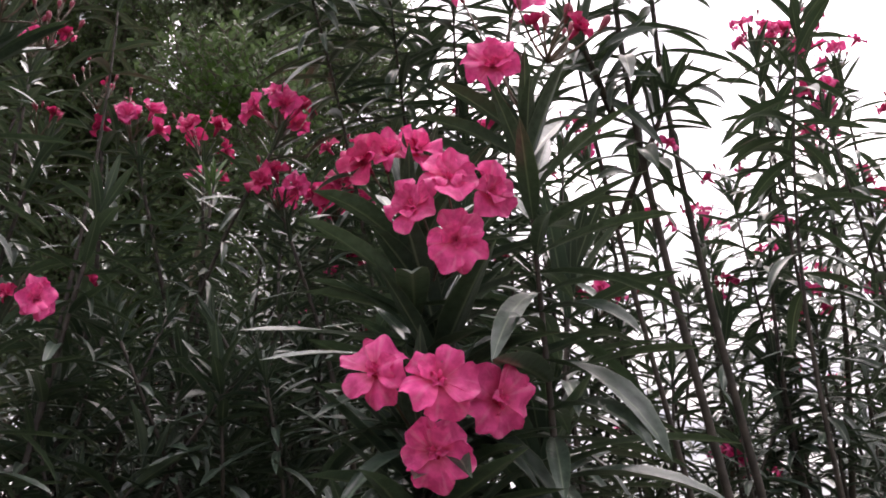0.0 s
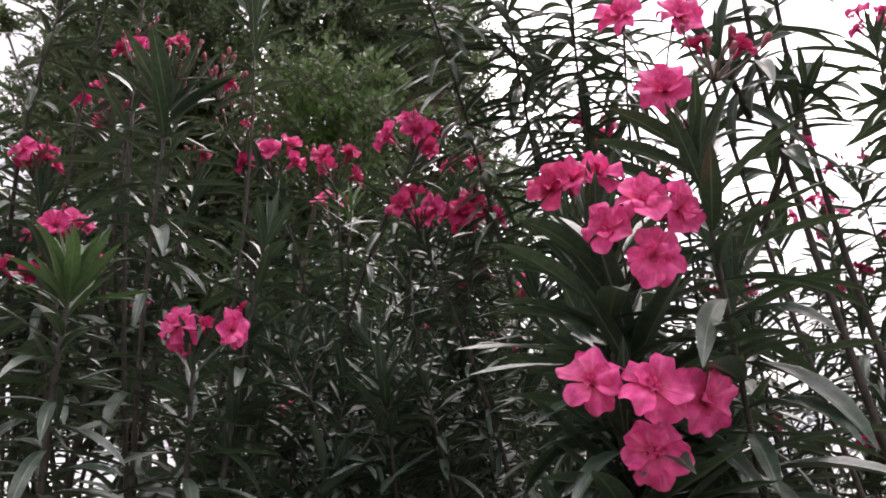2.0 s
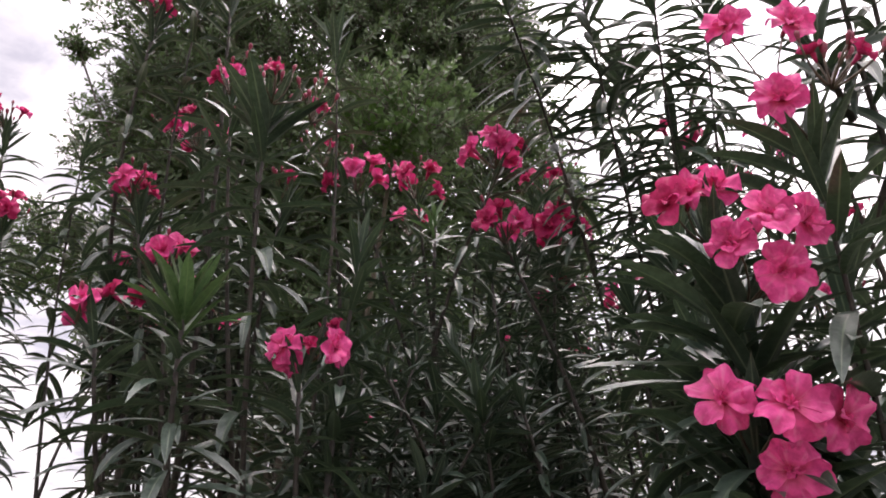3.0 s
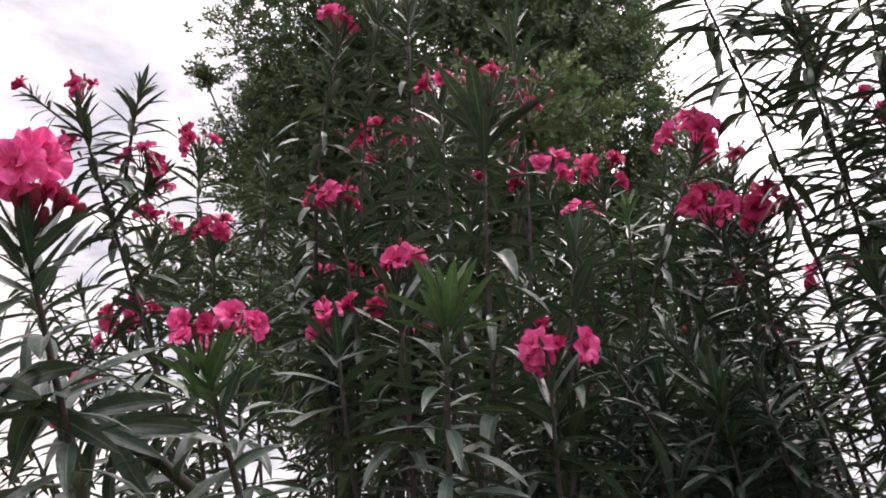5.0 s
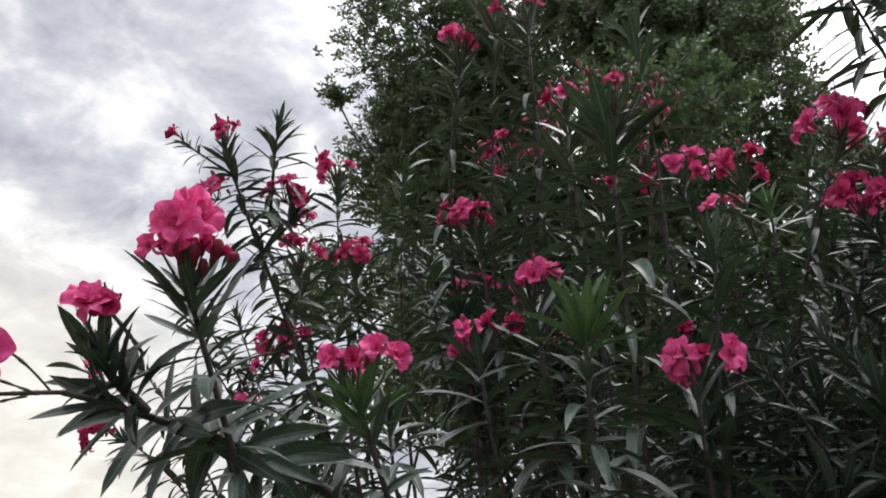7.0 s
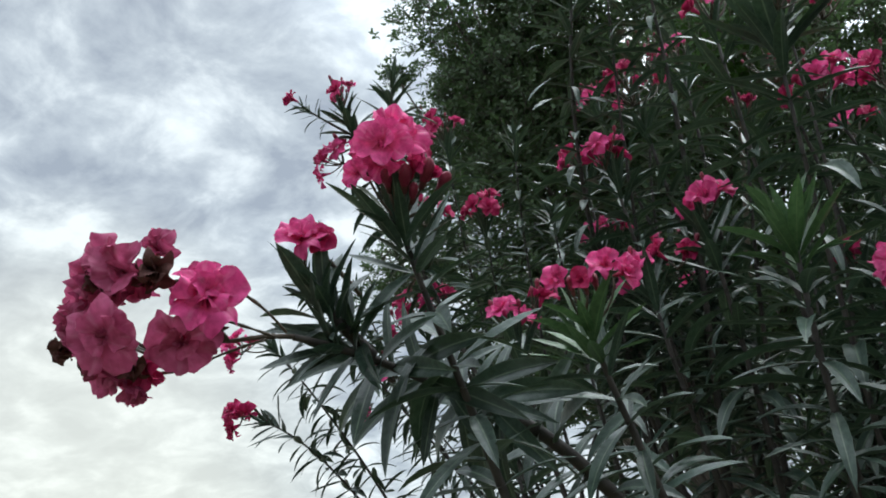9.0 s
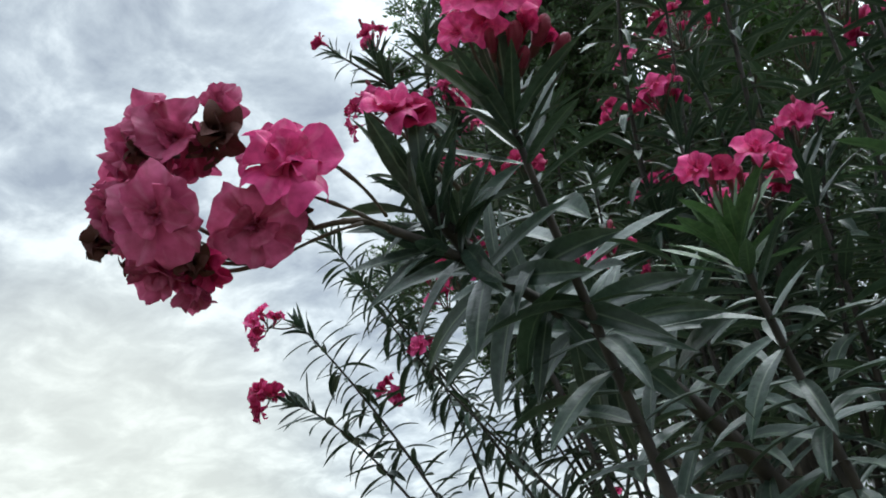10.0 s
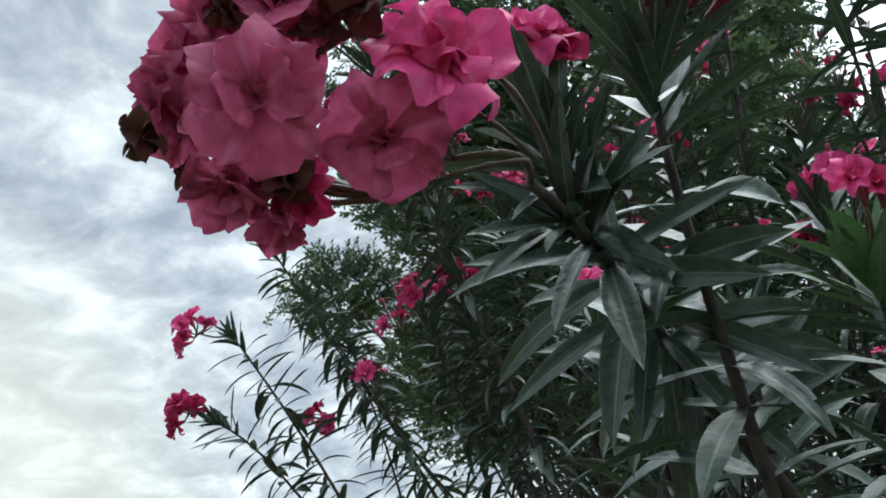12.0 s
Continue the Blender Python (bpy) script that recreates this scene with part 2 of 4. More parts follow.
# ---------------------------------------------------------------- oleander leaves
def leaf_shape(arch, half, twist, fold, rng):
    """A lanceolate blade one long along x, arching down, channelled along its midrib."""
    verts, values, faces = [], [], []
    steps = 6
    x = z = 0.0
    for i in range(steps + 1):
        t = i / steps
        w = half * (math.sin(math.pi * min(1.0, 0.03 + t * 0.97) ** 0.9)) ** 0.74 + 0.006 * (1 - t)
        wave = 0.05 * math.sin(t * 9 + twist * 7)
        roll = twist * t
        a = arch * (0.25 + t)
        for s in (-1, -0.5, 0, 0.5, 1):
            lift = w * (fold * (1.75 * abs(s) - 0.75 * s * s) + wave * s)
            y, h = s * w * math.cos(roll) - lift * math.sin(roll), lift * math.cos(roll) + s * w * math.sin(roll)
            verts.append((x + h * math.sin(a), y, z + h * math.cos(a)))
            values.append(abs(s))
        x += math.cos(a) / steps
        z -= math.sin(a) / steps
    for i in range(steps):
        for k in range(4):
            faces.append((i * 5 + k, i * 5 + 5 + k, i * 5 + 6 + k, i * 5 + 1 + k))
    return np.array(verts), faces, np.array(values)


shape_rng = random.Random(5)
LEAVES = []
for arch in (0.05, 0.3, 0.55, 0.85, 1.15):
    for k in range(3):
        LEAVES.append(leaf_shape(arch + 0.1 * (k - 1), 0.079 + 0.011 * k, (k - 1) * 0.45, 0.24 + 0.10 * k, shape_rng))
LEAF_MESH = {}
for young in (0, 1):
    for i, (v, f, a) in enumerate(LEAVES):
        LEAF_MESH[i, young] = mesh_of("leaf", v, f, [LEAF_YOUNG if young else LEAF], a)


def joined_leaves(rows, name, parent, label):
    """Many leaves in one mesh."""
    verts, faces, values, mats, start = [], [], [], [], 0
    for m, kind, young in rows:
        v, f, a = LEAVES[kind]
        mm = np.array(m)
        verts.append(v @ mm[:3, :3].T + mm[:3, 3])
        faces += [tuple(c + start for c in q) for q in f]
        mats += [young] * len(f)
        values.append(a)
        start += len(v)
    me = mesh_of(name, np.concatenate(verts), faces, [LEAF, LEAF_YOUNG], np.concatenate(values), face_mats=mats)
    ob = part(name, me, parent, label=label)
    return tagged(ob, kind="stuff")


# ---------------------------------------------------------------- flowers
def petal_shape(ruffle, cup, rng, fray=0.0, broad=1.0):
    """A broad round petal one long along x, with a narrow claw and a wavy rim; z is its face."""
    nu, nv = 8, 10
    verts, values, faces = [], [], []
    p1, p2 = rng.random() * 6, rng.random() * 6
    notch, skew = rng.uniform(0.0, 0.14), rng.uniform(-0.45, 0.45)
    for i in range(nu + 1):
        u = i / nu
        w = 0.08 + 0.47 * broad * math.sin(math.pi * min(1, u * 0.62)) ** 1.1
        for j in range(nv + 1):
            s = j / nv * 2 - 1
            reach = u * (1 - 0.30 * abs(s) ** 2.3 * u * u - notch * math.exp(-((s - skew) / 0.22) ** 2) * u * u)
            x = reach + 0.030 * math.sin(5 * s + p1) * u + 0.03 * s * u * u + fray * u**3 * (math.sin(9 * s + p2) + 0.6 * math.sin(17 * s + p1))
            y = w * math.sin(s * 1.25) / 0.949
            rim = ruffle * u**2.5
            z = cup * (0.46 * u * (1 - u) - 0.15 * u * u) + 0.12 * u * s * s + ruffle * u * u * math.sin(3.1 * s + p2) + 0.06 * s * u
            verts.append((x, y * (1 - 0.10 * u * u * s * s), z + 0.75 * rim * math.sin(5 * s + p1) + 0.25 * rim * math.sin(8 * s + p2)))
            values.append(u)
    for i in range(nu):
        for j in range(nv):
            a = i * (nv + 1) + j
            faces.append((a, a + nv + 1, a + nv + 2, a + 1))
    return np.array(verts), faces, np.array(values)


PETALS = [petal_shape(0.08 + 0.034 * k, 0.40 + 0.17 * k, shape_rng) for k in range(5)]
WORN_PETALS = [petal_shape(0.17 + 0.05 * k, 0.35 + 0.2 * k, shape_rng, 0.045, 1.25) for k in range(5)]
BLADE = [np.stack([v[:, 0], v[:, 1] / (0.12 + v[:, 0]), np.full(len(v), 3.7 * k)], 1) for k, (v, f, a) in enumerate(PETALS)]
PETAL_MESH = [mesh_of("petal", v, f, [PETAL], a, "throat", blade=BLADE[k]) for k, (v, f, a) in enumerate(PETALS)]
PETAL_SHADED_MESH = [mesh_of("petal", v, f, [PETAL_SHADED], a, "throat", blade=BLADE[k]) for k, (v, f, a) in enumerate(WORN_PETALS)]
PETAL_DEEP_MESH = [mesh_of("petal", v, f, [PETAL_DEEP], a, "throat", blade=BLADE[k]) for k, (v, f, a) in enumerate(PETALS)]


def petal_turns(rng, openness, double):
    """The turns and sizes of a flower's petals; its face looks along z, its size is one across."""
    out = []
    for k in range(5):
        a = 2 * math.pi * (k + 0.30 * (rng.random() - 0.5)) / 5
        lift = radians(openness + rng.uniform(-20, 18))
        turn = Matrix.Rotation(a, 4, "Z") @ Matrix.Translation((0.03, 0, 0.0)) @ Matrix.Rotation(-lift, 4, "Y") @ Matrix.Rotation(rng.uniform(-0.3, 0.4), 4, "X")
        s = rng.uniform(0.42, 0.54)
        out.append((turn @ Matrix.Diagonal((s, s * rng.uniform(0.92, 1.16), s, 1)), rng.randrange(5)))
    for k in range(5):
        turn = Matrix.Rotation(2 * math.pi * (k + 0.5) / 5 + rng.uniform(-0.2, 0.2), 4, "Z") @ Matrix.Rotation(-radians(58 + rng.uniform(-12, 12)), 4, "Y")
        s = rng.uniform(0.13, 0.2)
        out.append((turn @ Matrix.Diagonal((s, s * 0.8, s, 1)), rng.randrange(5)))
    for k in range(double):
        a = 2 * math.pi * (k + 0.5 + 0.4 * (rng.random() - 0.5)) / max(double, 1)
        lift = radians(openness + 28 + rng.uniform(-12, 12))
        turn = Matrix.Rotation(a, 4, "Z") @ Matrix.Translation((0.015, 0, 0.02)) @ Matrix.Rotation(-lift, 4, "Y") @ Matrix.Rotation(rng.uniform(-0.4, 0.4), 4, "X")
        s = rng.uniform(0.26, 0.38)
        out.append((turn @ Matrix.Diagonal((s, s * 1.15, s, 1)), rng.randrange(5)))
    return out


def throat_mesh():
    """The tube, calyx and stamen tuft of a flower, one across, its face along z."""
    v1, f1 = tube([Vector((0, 0, -0.34)), Vector((0, 0, -0.2)), Vector((0, 0, -0.05)), Vector((0, 0, 0.02))], 0.03, 0.10, 8)
    verts, faces, mats = list(v1), list(f1), [0] * len(f1)
    for k in range(5):
        a = 2 * math.pi * k / 5
        b = Vector((math.cos(a) * 0.03, math.sin(a) * 0.03, -0.36))
        c = Vector((math.cos(a) * 0.09, math.sin(a) * 0.09, -0.16))
        s = Vector((-math.sin(a), math.cos(a), 0)) * 0.03
        at = len(verts)
        verts += [b - s, b + s, c]
        faces.append((at, at + 1, at + 2))
        mats.append(1)
    for k in range(6):
        a = 2 * math.pi * k / 6
        b, c = Vector((math.cos(a) * 0.02, math.sin(a) * 0.02, 0)), Vector((math.cos(a) * 0.06, math.sin(a) * 0.06, 0.15))
        s = Vector((-math.sin(a), math.cos(a), 0)) * 0.012
        at = len(verts)
        verts += [b - s, b + s, c]
        faces.append((at, at + 1, at + 2))
        mats.append(2)
    return mesh_of("flower", [tuple(v) for v in verts], faces, [PETAL_DEEP, CALYX, PETAL], None, face_mats=mats)


THROAT = throat_mesh()


def small_flower_mesh(rng, openness, double, deep):
    verts, faces, values, blades, start = [], [], [], [], 0
    for m, k in petal_turns(rng, openness, double):
        v, f, a = PETALS[k]
        mm = np.array(m)
        verts.append(v @ mm[:3, :3].T + mm[:3, 3])
        faces += [tuple(c + start for c in q) for q in f]
        values.append(a)
        blades.append(BLADE[k])
        start += len(v)
    v, f = tube([Vector((0, 0, -0.34)), Vector((0, 0, -0.15)), Vector((0, 0, 0.02))], 0.03, 0.10, 6)
    verts.append(np.array([tuple(p) for p in v]))
    faces += [tuple(c + start for c in q) for q in f]
    values.append(np.full(len(v), 0.6))
    return mesh_of("flower", np.concatenate(verts), faces, [PETAL_DEEP if deep else PETAL], np.concatenate(values), "throat", blade=np.concatenate(blades + [np.zeros((len(v), 3))]))


SMALL = [small_flower_mesh(shape_rng, 12 + 14 * (k % 3), 3 + k % 3, False) for k in range(6)]
SMALL_DEEP = [small_flower_mesh(shape_rng, 25 + 14 * (k % 3), 4, True) for k in range(4)]


WITHERED = small_flower_mesh(shape_rng, 70, 5, False).copy()
WITHERED.materials.clear()
WITHERED.materials.append(DRY)


def bud_mesh():
    pts = [Vector((0, 0, z)) for z in (0, 0.12, 0.3, 0.55, 0.78, 0.93, 1.0)]
    rad = (0.05, 0.10, 0.12, 0.19, 0.20, 0.12, 0.015)
    verts, faces, mats = [], [], []
    for i, (p, r) in enumerate(zip(pts, rad)):
        for k in range(7):
            a = 2 * math.pi * k / 7 + i * 0.25
            verts.append((math.cos(a) * r, math.sin(a) * r, p.z))
    for i in range(6):
        for k in range(7):
            faces.append((i * 7 + k, i * 7 + (k + 1) % 7, i * 7 + 7 + (k + 1) % 7, i * 7 + 7 + k))
            mats.append(1 if i < 2 else 0)
    return mesh_of("bud", verts, faces, [BUD, CALYX], None, face_mats=mats)


BUD_MESH = bud_mesh()


def stalk(plant, a, b, rng, r=0.0009):
    a, b = Vector(a), Vector(b)
    bow = Vector((rng.uniform(-1, 1), rng.uniform(-1, 1), -0.6)) * (b - a).length * 0.15
    v, f = tube(bezier(a, a + (b - a) * 0.35 + bow, a + (b - a) * 0.7 + bow, b, 5), r * 1.4, r, 5)
    part("stalk", mesh_of("stalk", [tuple(p) for p in v], f, [STALK]), plant["root"])


def flower(plant, where, facing, size=0.055, near=False, openness=15, double=3, deep=False, seed=0, join=None, shaded=False):
    """One flower; a near one has each petal as a piece of its own. join: where its stalk leaves the shoot."""
    rng = random.Random(seed * 131 + int(1000 * (where[0] + 3 * where[1] + 7 * where[2])))
    face = Vector(facing).normalized()
    turn = face.to_track_quat("Z", "Y").to_matrix().to_4x4() @ Matrix.Rotation(rng.random() * 6.28, 4, "Z")
    m = Matrix.Translation(where) @ turn @ Matrix.Diagonal((size, size, size, 1))
    if near:
        ob = part("flower", THROAT, plant["root"], m, "open double pink oleander flower")
        for pm, k in petal_turns(rng, openness, double):
            part("petal", (PETAL_DEEP_MESH if deep else PETAL_SHADED_MESH if shaded else PETAL_MESH)[k], ob, pm)
    else:
        part("flower", rng.choice(SMALL_DEEP if deep else SMALL), plant["root"], m, "deep pink oleander flower, half open" if deep else "pink oleander flower")
    if join is not None:
        stalk(plant, join, Vector(where) - face * size * 0.33, rng)


def bud(plant, where, facing, size, join=None, rng=random):
    turn = Vector(facing).to_track_quat("Z", "Y").to_matrix().to_4x4()
    part("bud", BUD_MESH, plant["root"], Matrix.Translation(where) @ turn @ Matrix.Diagonal((size, size, size, 1)), "closed crimson bud")
    if join is not None:
        stalk(plant, join, where, rng, 0.001)


def dry_flower(plant, where, facing, size):
    """A withered, curled flower."""
    turn = Vector(facing).to_track_quat("Z", "Y").to_matrix().to_4x4()
    part("flower", WITHERED, plant["root"], Matrix.Translation(where) @ turn @ Matrix.Diagonal((size, size, size, 1)), "withered brown oleander flower")


def truss(plant, tip, grow, count, buds=4, spread=0.045, size=0.05, facing=(0, -1, 0.5), deep=0.25, near=False, rise=0.05):
    """A cluster of flowers and buds over a shoot's tip."""
    rng = plant["rng"]
    tip, grow = Vector(tip), Vector(grow).normalized()
    side = grow.orthogonal().normalized()
    other = grow.cross(side)
    begin = rng.random() * 6.28
    for k in range(count):
        polar = radians(18 + 72 * math.sqrt((k + 0.3) / max(count, 3)) + rng.uniform(-10, 10))
        a = begin + k * 2.4 + rng.uniform(-0.3, 0.3)
        out_way = grow * math.cos(polar) + (side * math.cos(a) + other * math.sin(a)) * math.sin(polar)
        where = tip + grow * rise * 0.45 + out_way * spread * rng.uniform(0.65, 1.05)
        face = out_way + Vector(facing) * 0.55
        flower(plant, where, face, size * rng.uniform(0.85, 1.1), near, rng.uniform(8, 36), rng.choice((2, 3, 4)), rng.random() < deep, k, tip)
    for k in range(buds + buds // 2):
        off = Vector((rng.gauss(0, 1), rng.gauss(0, 1), abs(rng.gauss(0, 0.8)))) * spread * 0.5
        bud(plant, tip + grow * rise * 0.8 + off, grow + off * 12, rng.uniform(0.010, 0.018), tip, rng)


# ---------------------------------------------------------------- oleander plants
def oleander(seed, base, label, wide=0.84, droop=56, arch=2.2):
    root = tagged(new("oleander_shrub"), label, "shrub", group="oleander shrubs")
    root.location = (0, 0, 0)
    return {"root": root, "leaves": [], "rng": random.Random(seed), "base": Vector((*base, 0)), "wide": wide, "droop": droop, "arch": arch}


def leafy_shoot(plant, points, leafy, size, gap, young, bare=0.0, up_pull=0.25):
    """Whorls of three leaves down from the end of a stem."""
    rng = plant["rng"]
    s, k = 0.004 + bare, rng.random() * 2
    walk_back = points[::-1]
    runs = [(walk_back[i + 1] - walk_back[i]).length for i in range(len(walk_back) - 1)]
    total = sum(runs)
    while s < min(leafy, total * 0.95):
        d, i = s, 0
        while i < len(runs) - 1 and d > runs[i]:
            d -= runs[i]
            i += 1
        p = walk_back[i].lerp(walk_back[i + 1], min(1, d / runs[i]))
        axis = (walk_back[i] - walk_back[i + 1]).normalized()
        side = axis.cross(Vector((0.2, 0.3, 0.93))).normalized()
        if side.length < 0.1:
            side = Vector((1, 0, 0))
        other = axis.cross(side)
        open_up = min(1.0, (s - bare) / (0.11 * size / 0.1))
        for j in range(3):
            if s > 0.25 and rng.random() < 0.12 + 0.25 * (s / leafy):
                continue
            a = 2 * math.pi * j / 3 + k * math.pi / 3 + rng.uniform(-0.4, 0.4)
            radial = side * math.cos(a) + other * math.sin(a)
            lean = radians(24 + plant["droop"] * open_up + rng.uniform(-18, 18))
            way = axis * math.cos(lean) + radial * math.sin(lean)
            n = size * rng.uniform(0.75, 1.15) * (0.55 + 0.45 * min(1, (s - bare) / 0.05))
            kind = min(4, max(0, int(rng.gauss(0.6 + plant["arch"] * open_up, 1.0)))) * 3 + rng.randrange(3)
            face = axis - way * axis.dot(way)
            face = face.normalized() + Vector((0, 0, up_pull))
            plant["leaves"].append((placed(p + radial * 0.001, way, face, n, plant["wide"] * rng.uniform(0.85, 1.15)), kind, 1 if s < young else 0))
        k += 1
        s += gap * rng.uniform(0.7, 1.3) * (0.3 + 0.7 * min(1, (s - bare) / 0.06))


def cane(plant, tip, grow=(0, 0, 1), base=None, leafy=0.6, size=0.10, gap=0.020, radius=0.006, young=0.0, via=None, bare=0.0):
    """A woody stem from the ground to its tip, leafy towards the end."""
    rng = plant["rng"]
    tip, grow = Vector(tip), Vector(grow).normalized()
    foot = plant["base"] + Vector((rng.gauss(0, 0.20), rng.gauss(0, 0.20), 0)) if base is None else Vector((*base, 0))
    h = tip.z
    c = tip - grow * (0.35 * h) if via is None else Vector(via)
    pts = bezier(foot, foot + Vector((0, 0, 0.5 * h)) + (tip - foot) * 0.1, c, tip, 22)
    v, f = tube(pts, radius * 1.9, radius * 0.42, 7, 0.12, rng)
    part("stem", mesh_of("stem", [tuple(p) for p in v], f, [STEM]), plant["root"])
    leafy_shoot(plant, pts, leafy, size, gap, young, bare)
    return tip


def branch(plant, start, tip, grow, leafy=0.3, size=0.10, gap=0.02, radius=0.0035, young=0.0):
    rng = plant["rng"]
    start, tip, grow = Vector(start), Vector(tip), Vector(grow).normalized()
    n = (tip - start).length
    pts = bezier(start, start + (tip - start) * 0.35, tip - grow * 0.35 * n, tip, 12)
    v, f = tube(pts, radius * 1.5, radius * 0.7, 6, 0.1, rng)
    part("stem", mesh_of("stem", [tuple(p) for p in v], f, [STEM]), plant["root"])
    leafy_shoot(plant, pts, leafy, size, gap, young)


def bough(plant, a, b, c, d, r0, r1, leafy=0.0, size=0.1, gap=0.02, bare=0.0, knobs=0.1, name="stem"):
    """A stem along the curve that a, b, c and d control; without leaves where leafy is 0."""
    pts = bezier(Vector(a), Vector(b), Vector(c), Vector(d), 18)
    v, f = tube(pts, r0, r1, 7, knobs, plant["rng"])
    part(name, mesh_of(name, [tuple(q) for q in v], f, [STEM if name == "stem" else STALK]), plant["root"])
    if leafy:
        leafy_shoot(plant, pts, leafy, size, gap, 0.0, bare)


def rosette(plant, where, axis, count, size, lean=(15, 45), young=0):
    """A ring of leaves reaching up round a shoot's tip."""
    rng = plant["rng"]
    axis = Vector(axis).normalized()
    side = axis.orthogonal().normalized()
    other = axis.cross(side)
    for k in range(count):
        a = k * 2.4 + rng.uniform(-0.3, 0.3)
        tilt = radians(lean[0] + (lean[1] - lean[0]) * k / max(1, count - 1) + rng.uniform(-6, 6))
        radial = side * math.cos(a) + other * math.sin(a)
        way = axis * math.cos(tilt) + radial * math.sin(tilt)
        n = size * rng.uniform(0.85, 1.12)
        plant["leaves"].append((placed(Vector(where) - axis * 0.02 * k / count + radial * 0.003, way, axis - radial * 0.3, n, plant["wide"] * 1.15), rng.randrange(2) * 3 + rng.randrange(3), young))


def thicket(plant, count, xs, ys, zs, size=0.10, leafy=0.7, gap=0.022, lean=0.42, flowers=0.0, fsize=0.045):
    """Further stems whose tips lie within a stretch of the plan."""
    rng = plant["rng"]
    for _ in range(count):
        tip = (rng.uniform(*xs), rng.uniform(*ys), rng.uniform(*zs))
        grow = (rng.gauss(0, lean), rng.gauss(0, lean), 1)
        cane(plant, tip, grow, None, leafy * rng.uniform(0.8, 1.2), size * rng.uniform(0.9, 1.1), gap, 0.005)
        if rng.random() < flowers:
            truss(plant, tip, grow, rng.choice((1, 2, 3)), rng.choice((2, 4)), 0.035, fsize, deep=0.5)


def finish(plant, label):
    """Lays out the leaves: those at the open front one by one, the rest together."""
    rows = plant["leaves"]
    rank = sorted(range(len(rows)), key=lambda i: rows[i][0].translation.y + (5 if rows[i][0].translation.z < 1.42 else 0))
    for i in rank[:300]:
        m, kind, young = rows[i]
        part("leaf", LEAF_MESH[kind, young], plant["root"], m)
    if len(rank) > 300:
        joined_leaves([rows[i] for i in rank[300:]], "leaves", plant["root"], label)


# ---------------------------------------------------------------- ground
def build_ground():
    ring = [0.0, 1.5, 3, 5, 8, 13, 22, 40, 90, 250, 800, 3000]
    verts, faces, seg = [(0, 0, 0)], [], 40
    for r in ring[1:]:
        for k in range(seg):
            a = 2 * math.pi * k / seg
            x, y = r * math.cos(a), r * math.sin(a)
            verts.append((x, y, -0.02 + 0.05 * noise.noise((x * 0.4, y * 0.4, 0)) * min(1, r / 5)))
    for k in range(seg):
        faces.append((0, 1 + k, 1 + (k + 1) % seg))
    for i in range(len(ring) - 2):
        for k in range(seg):
            j = (k + 1) % seg
            faces.append((1 + i * seg + k, 1 + (i + 1) * seg + k, 1 + (i + 1) * seg + j, 1 + i * seg + j))
    ob = new("ground", mesh_of("ground", verts, faces, [SOIL]))
    tagged(ob, "rough grassy earth under the shrubs", "ground", kind="structure")


build_ground()


